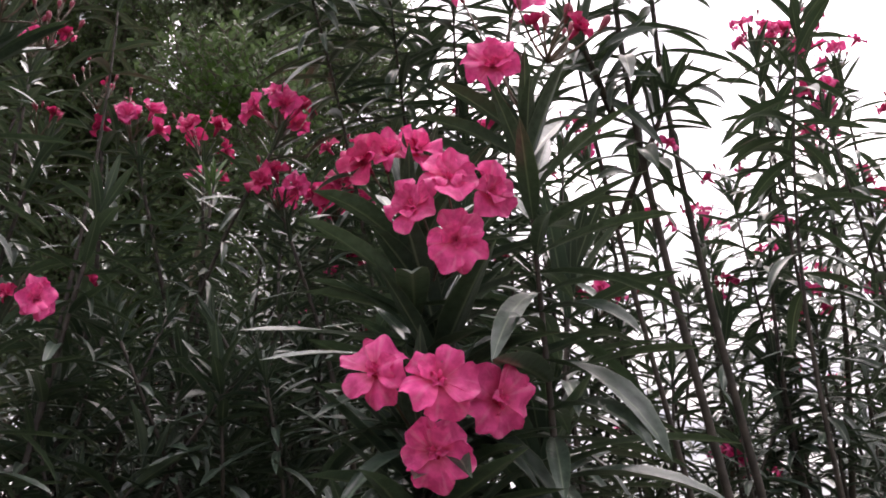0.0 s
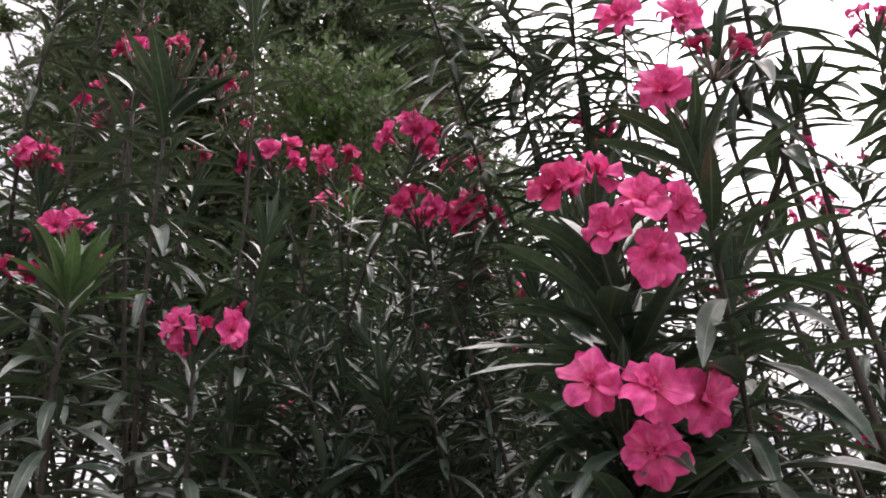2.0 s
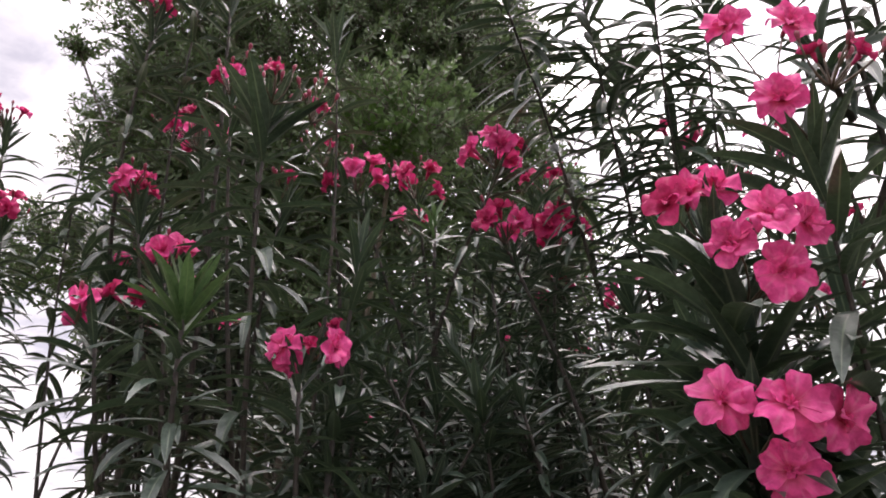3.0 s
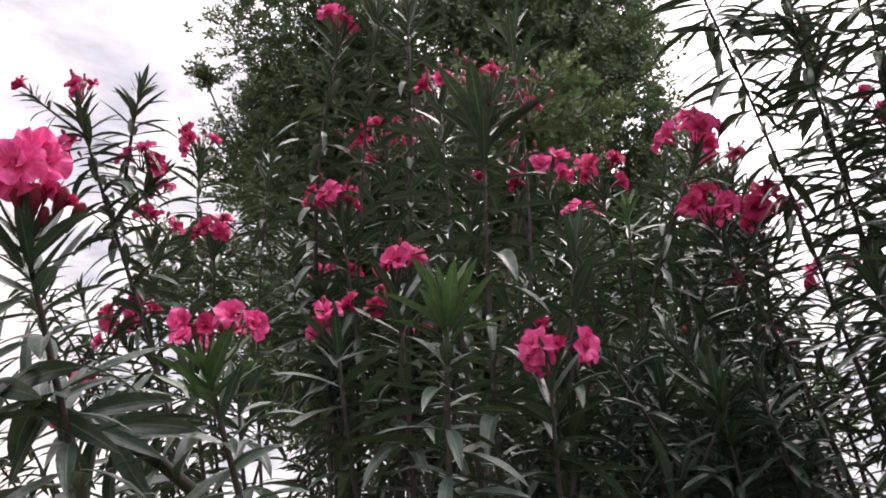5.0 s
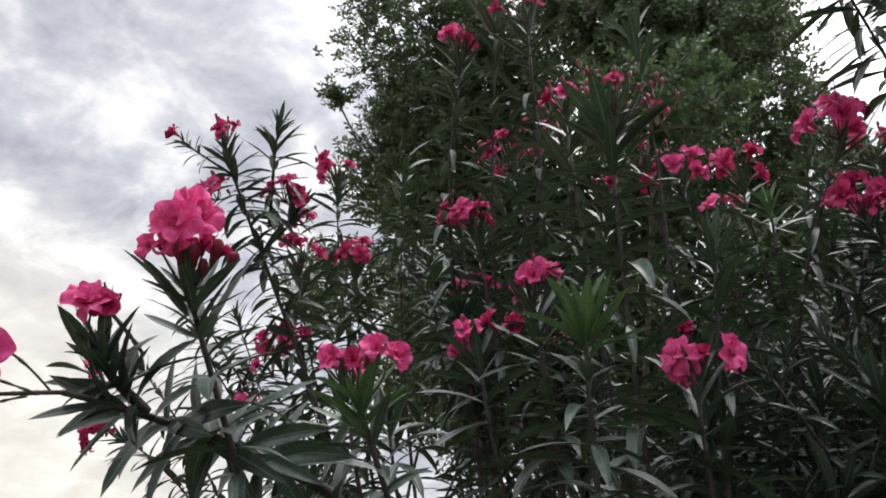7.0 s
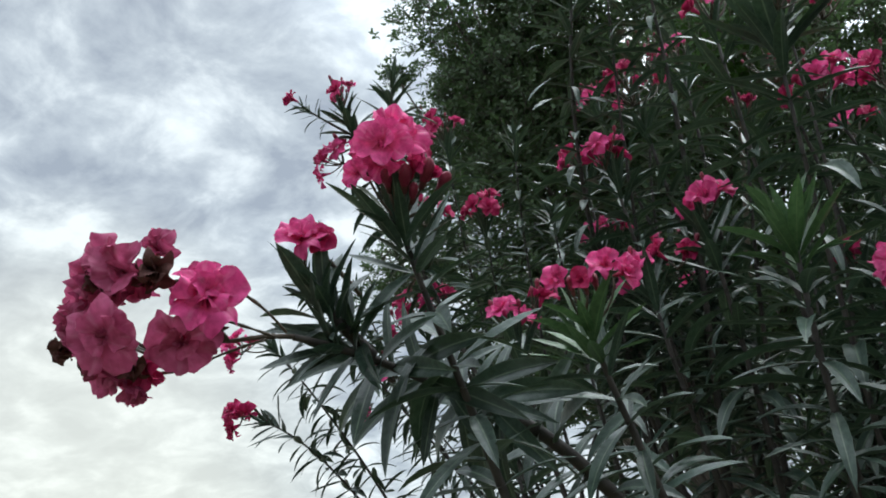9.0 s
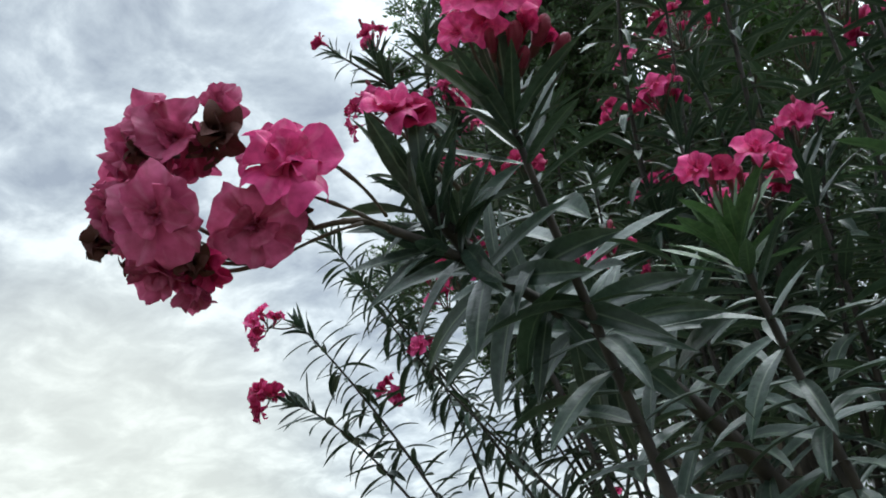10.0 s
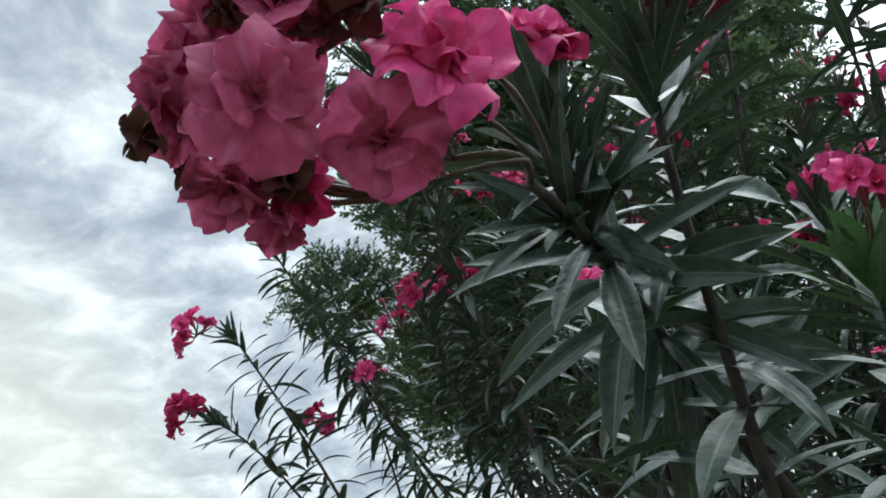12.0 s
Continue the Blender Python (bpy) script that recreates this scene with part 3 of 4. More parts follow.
# ---------------------------------------------------------------- the tree behind
def build_tree(seed, foot, lobes, twigs, per_twig, leaf_size, label, fresh=None):
    rng = random.Random(seed)
    root = tagged(new("tree"), label, "tree")
    root.location = foot
    base = Vector(foot)
    fork = Vector((0, 0, 1.1))
    v, f = tube(bezier(Vector((0, 0, -0.1)), Vector((0.03, 0, 0.4)), Vector((-0.04, 0.02, 0.8)), fork, 10), 0.16, 0.12, 12, 0.1, rng)
    part("trunk", mesh_of("trunk", [tuple(p) for p in v], f, [BARK]), root)
    for c, r in lobes:
        end = Vector(c) - base
        v, f = tube(bezier(fork, fork + Vector((0, 0, 0.4)), end * 0.7 + Vector((0, 0, 0.1)), end, 10), 0.012 + 0.045 * r[0], 0.008, 7, 0.15, rng)
        part("limb", mesh_of("limb", [tuple(p) for p in v], f, [BARK]), root)
    # thinner towards the top and at the sunny edge
    weight = [(r[0] * r[1] + r[1] * r[2] + r[0] * r[2]) * (0.34 if c[2] > 6.15 else 0.5 if c[0] > -1.3 and c[2] > 4.6 else 1.0) for c, r in lobes]
    verts, faces, mats, values = [], [], [], []
    blade = np.array([(0, 0, 0), (0.55, 0.24, 0.05), (1, 0, -0.06), (0.55, -0.24, 0.05), (0.5, 0, 0.0)])
    quads = [(0, 3, 4), (3, 2, 4), (2, 1, 4), (1, 0, 4)]
    across = [0.3, 1, 0.3, 1, 0]
    twig_v, twig_f = [], []
    for _ in range(twigs):
        c, r = rng.choices(lobes, weight)[0]
        d = Vector((rng.gauss(0, 1), rng.gauss(0, 1), rng.gauss(0, 1))).normalized()
        bumpy = 1 + 0.30 * noise.noise(d * 2.2 + Vector(c)) + 0.16 * noise.noise(d * 6 + Vector(c))
        depth = rng.uniform(0.30, 1.0) ** 0.5 * bumpy
        p = Vector((c[0] + d.x * r[0] * depth, c[1] + d.y * r[1] * depth, c[2] + d.z * r[2] * depth)) - base
        out_way = (d + Vector((rng.gauss(0, 0.45), rng.gauss(0, 0.45), 0.45 + rng.gauss(0, 0.35)))).normalized()
        new_growth = 1 if fresh and ((p + base) - Vector(fresh[0])).length < fresh[1] * rng.uniform(0.5, 1.1) else 0
        a0 = len(twig_v)
        tv, tf = tube([p - out_way * 0.16, p - out_way * 0.05, p + out_way * 0.02], 0.004, 0.002, 3)
        twig_v += tv
        twig_f += [tuple(q + a0 for q in g) for g in tf]
        side = out_way.orthogonal().normalized()
        other = out_way.cross(side)
        for k in range(per_twig):
            s = k / per_twig
            a = k * 2.4 + rng.random()
            lean = radians(35 + 50 * s + rng.uniform(-12, 12))
            radial = side * math.cos(a) + other * math.sin(a)
            way = out_way * math.cos(lean) + radial * math.sin(lean)
            m = np.array(placed(p - out_way * 0.12 * s, way, out_way, leaf_size * rng.uniform(0.7, 1.2)))
            start = len(verts) * 5
            verts.append(blade @ m[:3, :3].T + m[:3, 3])
            faces += [tuple(q + start for q in g) for g in quads]
            mats += [new_growth] * 4
            values += across
    crown = part("crown", mesh_of("crown", np.concatenate(verts), faces, [LEAF_TREE, LEAF_TREE_NEW], values, face_mats=mats), root, label="dense dark green crown of small leaves")
    tagged(crown, kind="stuff")
    part("branchwork", mesh_of("branchwork", [tuple(p) for p in twig_v], twig_f, [BARK]), root)["kind"] = "stuff"


build_tree(11, (-2.4, 5.8, 0), [
    ((-2.30, 5.79, 5.30), (1.55, 1.40, 1.60)), ((-3.805, 5.244, 6.320), (0.78, 0.70, 0.80)), ((-3.879, 5.582, 5.512), (0.64, 0.63, 0.59)), ((-4.601, 4.960, 5.723), (0.18, 0.21, 0.10)),
    ((-3.908, 5.277, 6.311), (0.90, 0.77, 0.78)), ((-4.070, 4.835, 6.659), (0.45, 0.42, 0.31)), ((-4.218, 5.725, 5.218), (0.81, 0.70, 0.70)), ((-5.084, 5.829, 4.212), (0.70, 0.56, 0.50)), ((-4.508, 6.492, 3.537), (0.73, 0.56, 0.59)),
    ((-1.12, 6.14, 5.20), (0.58, 0.9, 0.95)), ((-1.30, 6.21, 6.10), (0.66, 0.84, 0.85)), ((-2.95, 5.23, 6.41), (1.0, 0.98, 0.80)), ((-2.16, 5.65, 6.97), (1.12, 1.12, 0.98)), ((-3.40, 5.37, 5.29), (0.90, 0.84, 1.05)),
    ((-3.3, 5.3, 4.45), (0.95, 0.8, 0.95)), ((-3.5, 5.1, 3.4), (0.60, 0.5, 0.5)), ((-3.3, 5.1, 2.8), (0.60, 0.55, 0.5)),
    ((-2.16, 5.93, 3.61), (1.68, 1.12, 1.26)), ((-1.46, 6.07, 2.63), (1.68, 0.98, 1.12)), ((-2.86, 5.79, 3.19), (0.98, 0.84, 0.98)), ((-1.38, 3.95, 3.98), (0.56, 0.45, 0.42)), ((-1.81, 5.58, 5.85), (0.84, 0.70, 0.98)), ((-0.79, 6.14, 4.17), (0.59, 0.84, 0.84))],
    25000, 10, 0.056, "broad evergreen tree with a dense dark crown behind the shrubs", ((-1.36, 3.60, 3.84), 0.34))

# ---------------------------------------------------------------- shrub at the path's start
p = oleander(1, (0.14, 0.78), "tall pink-flowering oleander shrub with bare dark lower stems", 0.88)
cane(p, (-0.012, 0.60, 1.575), (-0.05, -0.1, 1), (0.10, 0.80), 0.34, 0.125, 0.015, 0.0042)
for k, (x, y, z, fx, fz) in enumerate([(-0.038, 0.520, 1.601, -0.3, 0.15), (0.004, 0.506, 1.594, 0.1, 0.15), (0.003, 0.531, 1.553, -0.05, -0.15), (0.042, 0.542, 1.590, 0.8, 0.0)]):
    flower(p, (x, y, z), (fx, -1, fz), 0.051, True, 8 + 3 * k, 1, False, k, (-0.012, 0.60, 1.57))
cane(p, (-0.007, 0.605, 1.69), (-0.1, -0.05, 1), (0.14, 0.82), 0.40, 0.125, 0.015, 0.0042)
for k, (x, y, z, fx, fz) in enumerate([(0.005, 0.494, 1.730, 0.0, 0.25), (0.012, 0.510, 1.692, 0.1, -0.25), (-0.020, 0.517, 1.719, -0.5, 0.1), (0.033, 0.518, 1.732, 0.8, 0.2)]):
    flower(p, (x, y, z), (fx, -1, fz), 0.045, True, 12 + 5 * k, 3, False, k, (-0.007, 0.60, 1.69))
cane(p, (-0.03, 0.585, 1.748), (-0.1, -0.1, 1), (0.13, 0.86), 0.40, 0.12, 0.016, 0.004)
for k, (x, y, z, fx, fz) in enumerate([(-0.062, 0.548, 1.770, -0.4, 0.3), (-0.045, 0.553, 1.778, 0.1, 0.6), (-0.024, 0.557, 1.785, 0.6, 0.5)]):
    flower(p, (x, y, z), (fx, -1, fz), 0.043, True, 22 + 6 * k, 3, k == 0, k, (-0.03, 0.585, 1.745))
cane(p, (0.06, 0.575, 1.82), (-0.1, -0.1, 1), (0.16, 0.80), 0.50, 0.115, 0.017, 0.0042)
for k, (x, y, z, fx, fz) in enumerate([(0.034, 0.538, 1.851, -0.1, 0.1), (0.004, 0.564, 1.947, -0.2, 0.2), (0.057, 0.569, 1.947, 0.3, 0.2)]):
    flower(p, (x, y, z), (fx, -1, fz), 0.046, True, 16 + 4 * k, 3, False, k, (0.06, 0.575, 1.83))
truss(p, (0.078, 0.552, 1.865), (0.2, 0, 1), 2, 6, 0.03, 0.028, deep=1.0, rise=0.03)
cane(p, (-0.03, 0.72, 1.68), (-0.25, -0.05, 1), (0.14, 0.95), 0.34, 0.125, 0.016, 0.004)
cane(p, (0.09, 0.74, 1.60), (0.15, -0.05, 1), (0.16, 0.95), 0.30, 0.12, 0.016, 0.004)
cane(p, (-0.06, 0.66, 1.50), (-0.35, -0.1, 1), (0.10, 0.90), 0.26, 0.12, 0.016, 0.004)
cane(p, (0.12, 0.78, 1.78), (0.10, 0.0, 1), (0.20, 0.95), 0.36, 0.12, 0.018, 0.004)
cane(p, (-0.05, 0.86, 1.86), (-0.1, 0, 1), (0.10, 1.05), 0.55, 0.115, 0.016, 0.004)
cane(p, (0.0, 0.98, 1.92), (0.05, 0, 1), (0.12, 1.15), 0.60, 0.11, 0.016, 0.004)
cane(p, (-0.10, 1.05, 1.86), (-0.1, 0, 1), (0.05, 1.2), 0.5, 0.105, 0.016, 0.004)
bough(p, (0.62, 1.10, 0), (0.50, 1.08, 1.1), (0.196, 0.961, 1.842), (0.170, 0.792, 2.266), 0.009, 0.0030, 0.34, 0.11, 0.030)
bough(p, (0.68, 1.20, 0), (0.56, 1.18, 1.1), (0.261, 1.074, 1.927), (0.247, 0.915, 2.329), 0.009, 0.0030, 0.36, 0.10, 0.032)
bough(p, (0.60, 1.15, 0), (0.50, 1.12, 1.0), (0.159, 1.010, 1.901), (0.127, 0.873, 2.239), 0.006, 0.0024, 0.22, 0.10, 0.034)
cane(p, (0.46, 0.95, 2.25), (0.2, 0, 1), (0.70, 1.2), 0.45, 0.10, 0.03, 0.0034)
truss(p, (0.255, 0.95, 1.98), (0, 0, 1), 1, 2, 0.02, 0.03)
branch(p, (0.194, 0.943, 1.889), (0.255, 0.882, 2.056), (0.3, 0, 1), 0.16, 0.10)
branch(p, (0.184, 0.889, 2.021), (0.127, 0.806, 2.081), (-0.6, 0, 1), 0.14, 0.10)
finish(p, "long dark green oleander leaves")

# ---------------------------------------------------------------- shrub in the middle
p = oleander(2, (-0.25, 1.6), "dense oleander shrub with deep pink flower trusses", 0.70, 62, 1.5)
for x, y, z, c, dp, yg in [(-0.315, 1.20, 2.155, 7, 0.2, 0), (-0.225, 1.28, 2.03, 8, 0.4, 0), (-0.304, 1.22, 2.02, 6, 0.5, 0), (-0.268, 1.56, 2.27, 2, 0.3, 0), (-0.60, 1.28, 2.17, 5, 0.2, 0),
        (-0.51, 1.38, 2.20, 5, 0.7, 0), (-0.62, 1.72, 2.27, 2, 0.2, 0), (-0.12, 1.58, 2.0, 3, 0.7, 0), (0.016, 1.40, 2.25, 3, 0.7, 0), (0.24, 1.60, 2.33, 2, 0.4, 0)]:
    cane(p, (x, y, z), (p["rng"].gauss(0, 0.22), -0.1, 1), None, 0.7, 0.082, 0.018)
    truss(p, (x, y - 0.02, z), (0, -0.1, 1), c, 3, 0.048, 0.053, deep=dp)
cane(p, (-0.45, 1.29, 2.12), (0.05, -0.1, 1), None, 0.6, 0.085, young=0.05)
for foot, low, high, tip in [
        ((0.12, 1.45, 0), (-0.080, 1.375, 1.832), (-0.203, 1.136, 2.185), (-0.294, 0.993, 2.445)), ((0.16, 1.50, 0), (-0.035, 1.391, 1.833), (-0.109, 1.204, 2.157), (-0.154, 1.077, 2.475)),
        ((0.20, 1.40, 0), (0.007, 1.306, 1.800), (-0.022, 1.157, 2.127), (-0.034, 1.031, 2.413)), ((0.24, 1.50, 0), (0.075, 1.455, 1.830), (0.056, 1.297, 2.187), (0.065, 1.176, 2.482)), ((0.18, 1.6, 0), (-0.040, 1.623, 1.822), (-0.062, 1.479, 2.144), (-0.096, 1.339, 2.446))]:
    bough(p, foot, low, high, tip, 0.0044, 0.0020, 0.80, 0.112, 0.0118, knobs=0.4)
for tip in [(-0.011, 1.542, 2.309), (0.032, 1.395, 2.151), (0.107, 1.481, 2.282), (0.012, 1.424, 2.066)]:
    cane(p, tip, (p["rng"].gauss(-0.1, 0.15), 0, 1), (tip[0] + 0.2, tip[1] + 0.1), 0.42, 0.10, 0.019)
thicket(p, 32, (-0.75, -0.20), (1.35, 2.3), (1.75, 2.12), 0.076, 0.7, 0.018, flowers=0.10)
thicket(p, 5, (-0.42, -0.20), (1.6, 2.3), (2.1, 2.45), 0.085)
thicket(p, 5, (0.32, 0.60), (1.5, 2.4), (1.55, 2.1), 0.08, 0.6, 0.018, flowers=0.15)
thicket(p, 10, (-0.6, -0.17), (1.0, 1.3), (1.55, 1.85), 0.076, 0.7, 0.017)
thicket(p, 9, (-0.44, -0.20), (1.5, 2.1), (2.05, 2.30), 0.082, 0.6)
thicket(p, 16, (-0.75, -0.24), (2.2, 2.8), (1.85, 2.35), 0.09, 0.9, 0.018)
thicket(p, 18, (-0.68, -0.24), (1.9, 2.6), (1.6, 2.1), 0.09, 0.9, 0.016)
thicket(p, 10, (-0.40, -0.18), (1.4, 2.2), (1.7, 2.0), 0.076, 0.7, 0.016)
finish(p, "long dark green oleander leaves")

# ---------------------------------------------------------------- shrub in front, leaning out
p = oleander(3, (-0.55, 1.15), "oleander shrub with pale green leading shoots and few flowers")
cane(p, (-0.492, 0.818, 1.715), (0, -0.1, 1), (-0.46, 1.06), 0.5, 0.10)
flower(p, (-0.500, 0.785, 1.735), (-0.4, -1, 0.4), 0.054, True, 15, 3, False, 1, (-0.492, 0.818, 1.716))
flower(p, (-0.449, 0.813, 1.737), (0.9, -0.4, 0.0), 0.054, True, 20, 3, False, 2, (-0.492, 0.818, 1.716))
flower(p, (-0.478, 0.813, 1.740), (0.1, -0.7, 0.3), 0.03, True, 55, 2, True, 3, (-0.492, 0.818, 1.716))
flower(p, (-0.496, 0.802, 1.723), (-0.1, -0.6, -0.5), 0.045, True, 35, 2, False, 4, (-0.492, 0.818, 1.716))
cane(p, (-0.563, 0.664, 1.748), (0.03, -0.05, 1), (-0.53, 0.98), 0.62, 0.10, 0.02, young=0.04)
rosette(p, (-0.564, 0.667, 1.742), (0.02, -0.08, 1), 14, 0.080, (6, 62), 1)
cane(p, (-0.559, 0.791, 2.047), (0.02, -0.03, 1), (-0.58, 1.15), 0.60, 0.112, 0.033, 0.0048)
rosette(p, (-0.560, 0.794, 2.040), (0.0, -0.05, 1), 12, 0.105, (12, 66))
truss(p, (-0.547, 0.776, 2.066), (0, -0.1, 1), 1, 9, 0.05, 0.03, deep=1.0, rise=0.03)
truss(p, (-0.507, 0.818, 2.056), (0, -0.1, 1), 1, 7, 0.04, 0.03, deep=1.0, rise=0.03)
cane(p, (-0.637, 0.828, 2.109), (-0.05, -0.05, 1), None, 0.34, 0.100, 0.044, 0.0045)
truss(p, (-0.637, 0.823, 2.120), (0, -0.1, 1), 2, 6, 0.04, 0.036, deep=0.5, rise=0.03)
cane(p, (-0.699, 0.825, 1.848), (-0.1, -0.1, 1), None, 0.6, 0.10)
truss(p, (-0.689, 0.805, 1.848), (0, -0.1, 1), 3, 2, 0.030, 0.044, rise=0.03)
cane(p, (-0.775, 0.804, 1.778), (-0.1, -0.1, 1), None, 0.26, 0.10)
truss(p, (-0.785, 0.778, 1.776), (0, -0.1, 1), 2, 2, 0.025, 0.048, deep=0.4, rise=0.02)
truss(p, (-0.742, 0.819, 1.799), (0, -0.1, 1), 2, 1, 0.025, 0.044, deep=0.9, rise=0.02)
cane(p, (-0.911, 0.693, 1.723), (-0.1, -0.1, 1), None, 0.26, 0.09)
truss(p, (-0.905, 0.680, 1.732), (0, -0.2, 1), 2, 2, 0.025, 0.046, rise=0.02)
truss(p, (-0.883, 0.700, 1.755), (0.2, -0.1, 1), 1, 2, 0.02, 0.042, deep=0.8, rise=0.02)
cane(p, (-0.49, 1.0, 1.95), (0.1, 0, 1), None, 0.6, 0.10)
thicket(p, 14, (-0.70, -0.25), (1.0, 1.5), (1.55, 1.85), 0.105)
finish(p, "long dark green oleander leaves")

# ---------------------------------------------------------------- tall shrub behind it
p = oleander(4, (-0.85, 1.6), "tall oleander shrub with clusters of buds and pink flowers")
cane(p, (-0.895, 1.02, 2.05), (-0.1, -0.1, 1), None, 0.42, 0.10)
truss(p, (-0.895, 0.995, 2.055), (-0.2, -0.1, 1), 4, 4, 0.04, 0.048, rise=0.03)
for x, y, z, c, bd, sp, sz, dp in [(-0.90, 1.19, 2.25, 7, 8, 0.07, 0.04, 0.4), (-0.835, 1.29, 2.35, 2, 5, 0.04, 0.04, 0.3), (-0.66, 1.25, 2.22, 1, 6, 0.04, 0.035, 0.8), (-0.91, 1.0, 2.42, 3, 4, 0.03, 0.05, 0.2),
        (-0.79, 1.04, 2.47, 2, 5, 0.04, 0.045, 0.5), (-0.72, 1.20, 2.13, 1, 4, 0.03, 0.04, 0.6), (-1.045, 1.22, 2.17, 3, 4, 0.03, 0.05, 0.2), (-1.15, 1.56, 2.50, 3, 5, 0.04, 0.045, 0.4), (-1.0, 1.57, 2.54, 2, 7, 0.05, 0.04, 0.8)]:
    cane(p, (x, y, z), (p["rng"].gauss(0, 0.22), -0.05, 1), None, 0.66, 0.10, 0.025)
    truss(p, (x, y - 0.02, z), (0, -0.1, 1), c, bd, sp, sz, deep=dp)
for tip, n in [((-0.858, 1.045, 2.490), 9), ((-0.622, 1.151, 2.440), 5)]:
    cane(p, tip, (p["rng"].gauss(0, 0.05), 0, 1), None, 0.26, 0.095, 0.045, 0.0040)
    rosette(p, tip, (0, -0.05, 1), n, 0.095, (12, 64))
cane(p, (-0.98, 1.10, 1.98), (-0.1, -0.1, 1), None, 0.32, 0.10)
thicket(p, 16, (-0.95, -0.5), (1.25, 2.1), (1.75, 2.05), 0.10, 0.6, flowers=0.10)
finish(p, "long dark green oleander leaves")

# ---------------------------------------------------------------- near shrub with the arching bough
p = oleander(5, (-0.58, 0.80), "oleander shrub with an arching bough ending in a heavy pink truss", 1.0)
FAR, TIP = Vector((-0.765, 0.440, 1.586)), Vector((-0.759, 0.191, 1.614))
bough(p, (-0.40, 1.02, 0), (-0.48, 0.92, 1.0), (-0.742, 0.636, 1.548), FAR, 0.012, 0.0058, 0.20, 0.10, 0.035)
bough(p, FAR, (-0.763, 0.355, 1.600), (-0.752, 0.250, 1.612), TIP, 0.0046, 0.0022, 0.25, 0.080, 0.0165, 0.03)
FORK = Vector((-0.767, 0.148, 1.606))
TOP, LOW = Vector((-0.786, 0.112, 1.640)), Vector((-0.784, 0.139, 1.594))
bough(p, TIP, (-0.744, 0.161, 1.607), (-0.745, 0.146, 1.603), FORK, 0.0019, 0.0013, knobs=0.35, name="stalk")
bough(p, (-0.743, 0.171, 1.610), (-0.738, 0.138, 1.631), (-0.762, 0.132, 1.643), TOP, 0.0011, 0.0008, knobs=0.6, name="stalk")
bough(p, (-0.744, 0.165, 1.606), (-0.748, 0.140, 1.611), (-0.751, 0.123, 1.614), (-0.786, 0.123, 1.624), 0.0010, 0.0007, knobs=0.7, name="stalk")
bough(p, (-0.746, 0.158, 1.604), (-0.752, 0.143, 1.599), (-0.776, 0.143, 1.597), LOW, 0.0011, 0.0007, knobs=0.6, name="stalk")
for where, facing, s, o, d, w, join in [
        ((-0.796, 0.086, 1.606), (0.53, -0.69, -0.48), 0.042, 14, 0, 2, LOW), ((-0.778, 0.123, 1.605), (0.58, -0.54, -0.61), 0.041, 18, 0, 2, FORK), ((-0.759, 0.125, 1.626), (0.86, -0.51, 0.06), 0.046, 24, 0, 5, FORK), ((-0.766, 0.125, 1.633), (0.54, -0.80, 0.27), 0.037, 26, 0, 3, FORK),
        ((-0.798, 0.095, 1.646), (0.49, -0.84, -0.24), 0.036, 36, 0, 2, TOP), ((-0.810, 0.091, 1.656), (0.30, -0.95, 0.09), 0.029, 42, 0, 2, TOP), ((-0.821, 0.089, 1.646), (0.03, -0.99, -0.12), 0.027, 42, 0, 2, TOP),
        ((-0.785, 0.109, 1.659), (0.83, -0.54, 0.10), 0.027, 50, 0, 2, TOP), ((-0.800, 0.109, 1.647), (0.43, -0.40, -0.81), 0.028, 40, 0, 1, TOP), ((-0.836, 0.089, 1.625), (-0.14, -0.96, -0.23), 0.027, 40, 0, 2, LOW),
        ((-0.835, 0.095, 1.615), (-0.03, -0.86, -0.51), 0.031, 34, 0, 2, LOW), ((-0.823, 0.105, 1.594), (0.19, -0.52, -0.83), 0.031, 36, 0, 2, LOW), ((-0.819, 0.113, 1.598), (0.52, -0.48, -0.71), 0.029, 44, 0, 1, LOW),
        ((-0.808, 0.120, 1.595), (0.58, -0.32, -0.74), 0.029, 54, 1, 1, LOW), ((-0.820, 0.105, 1.642), (0.58, -0.79, -0.20), 0.036, 34, 0, 2, TOP), ((-0.835, 0.097, 1.639), (0.07, -0.98, -0.21), 0.031, 38, 0, 2, TOP)]:
    # all but two of these take the petal colour with shade painted in
    flower(p, where, facing, s, True, o, w, bool(d), int(10000 * s) + o, join, shaded=o not in (24, 26))
flower(p, (-0.811, 0.115, 1.585), (0.15, -0.15, -1), 0.024, True, 74, 0, False, 30, LOW, shaded=True)
for where, facing, s in [((-0.782, 0.102, 1.643), (0.91, -0.29, -0.30), 0.034), ((-0.791, 0.106, 1.645), (0.56, -0.52, -0.64), 0.026), ((-0.812, 0.089, 1.641), (0.30, -0.92, -0.26), 0.021), ((-0.839, 0.090, 1.607), (-0.15, -0.88, -0.45), 0.025),
        ((-0.807, 0.110, 1.595), (0.58, -0.42, -0.70), 0.027), ((-0.833, 0.101, 1.599), (0.09, -0.65, -0.76), 0.019), ((-0.771, 0.139, 1.619), (0.76, -0.35, -0.54), 0.022)]:
    dry_flower(p, where, facing, s)
KNOT = Vector((-0.726, 0.261, 1.703))
cane(p, KNOT, (-0.06, -0.10, 1), (-0.62, 0.62), 0.32, 0.076, 0.018, 0.0044, via=(-0.751, 0.338, 1.599))
rosette(p, (-0.726, 0.264, 1.698), (0.0, -0.10, 1), 9, 0.064, (20, 60))
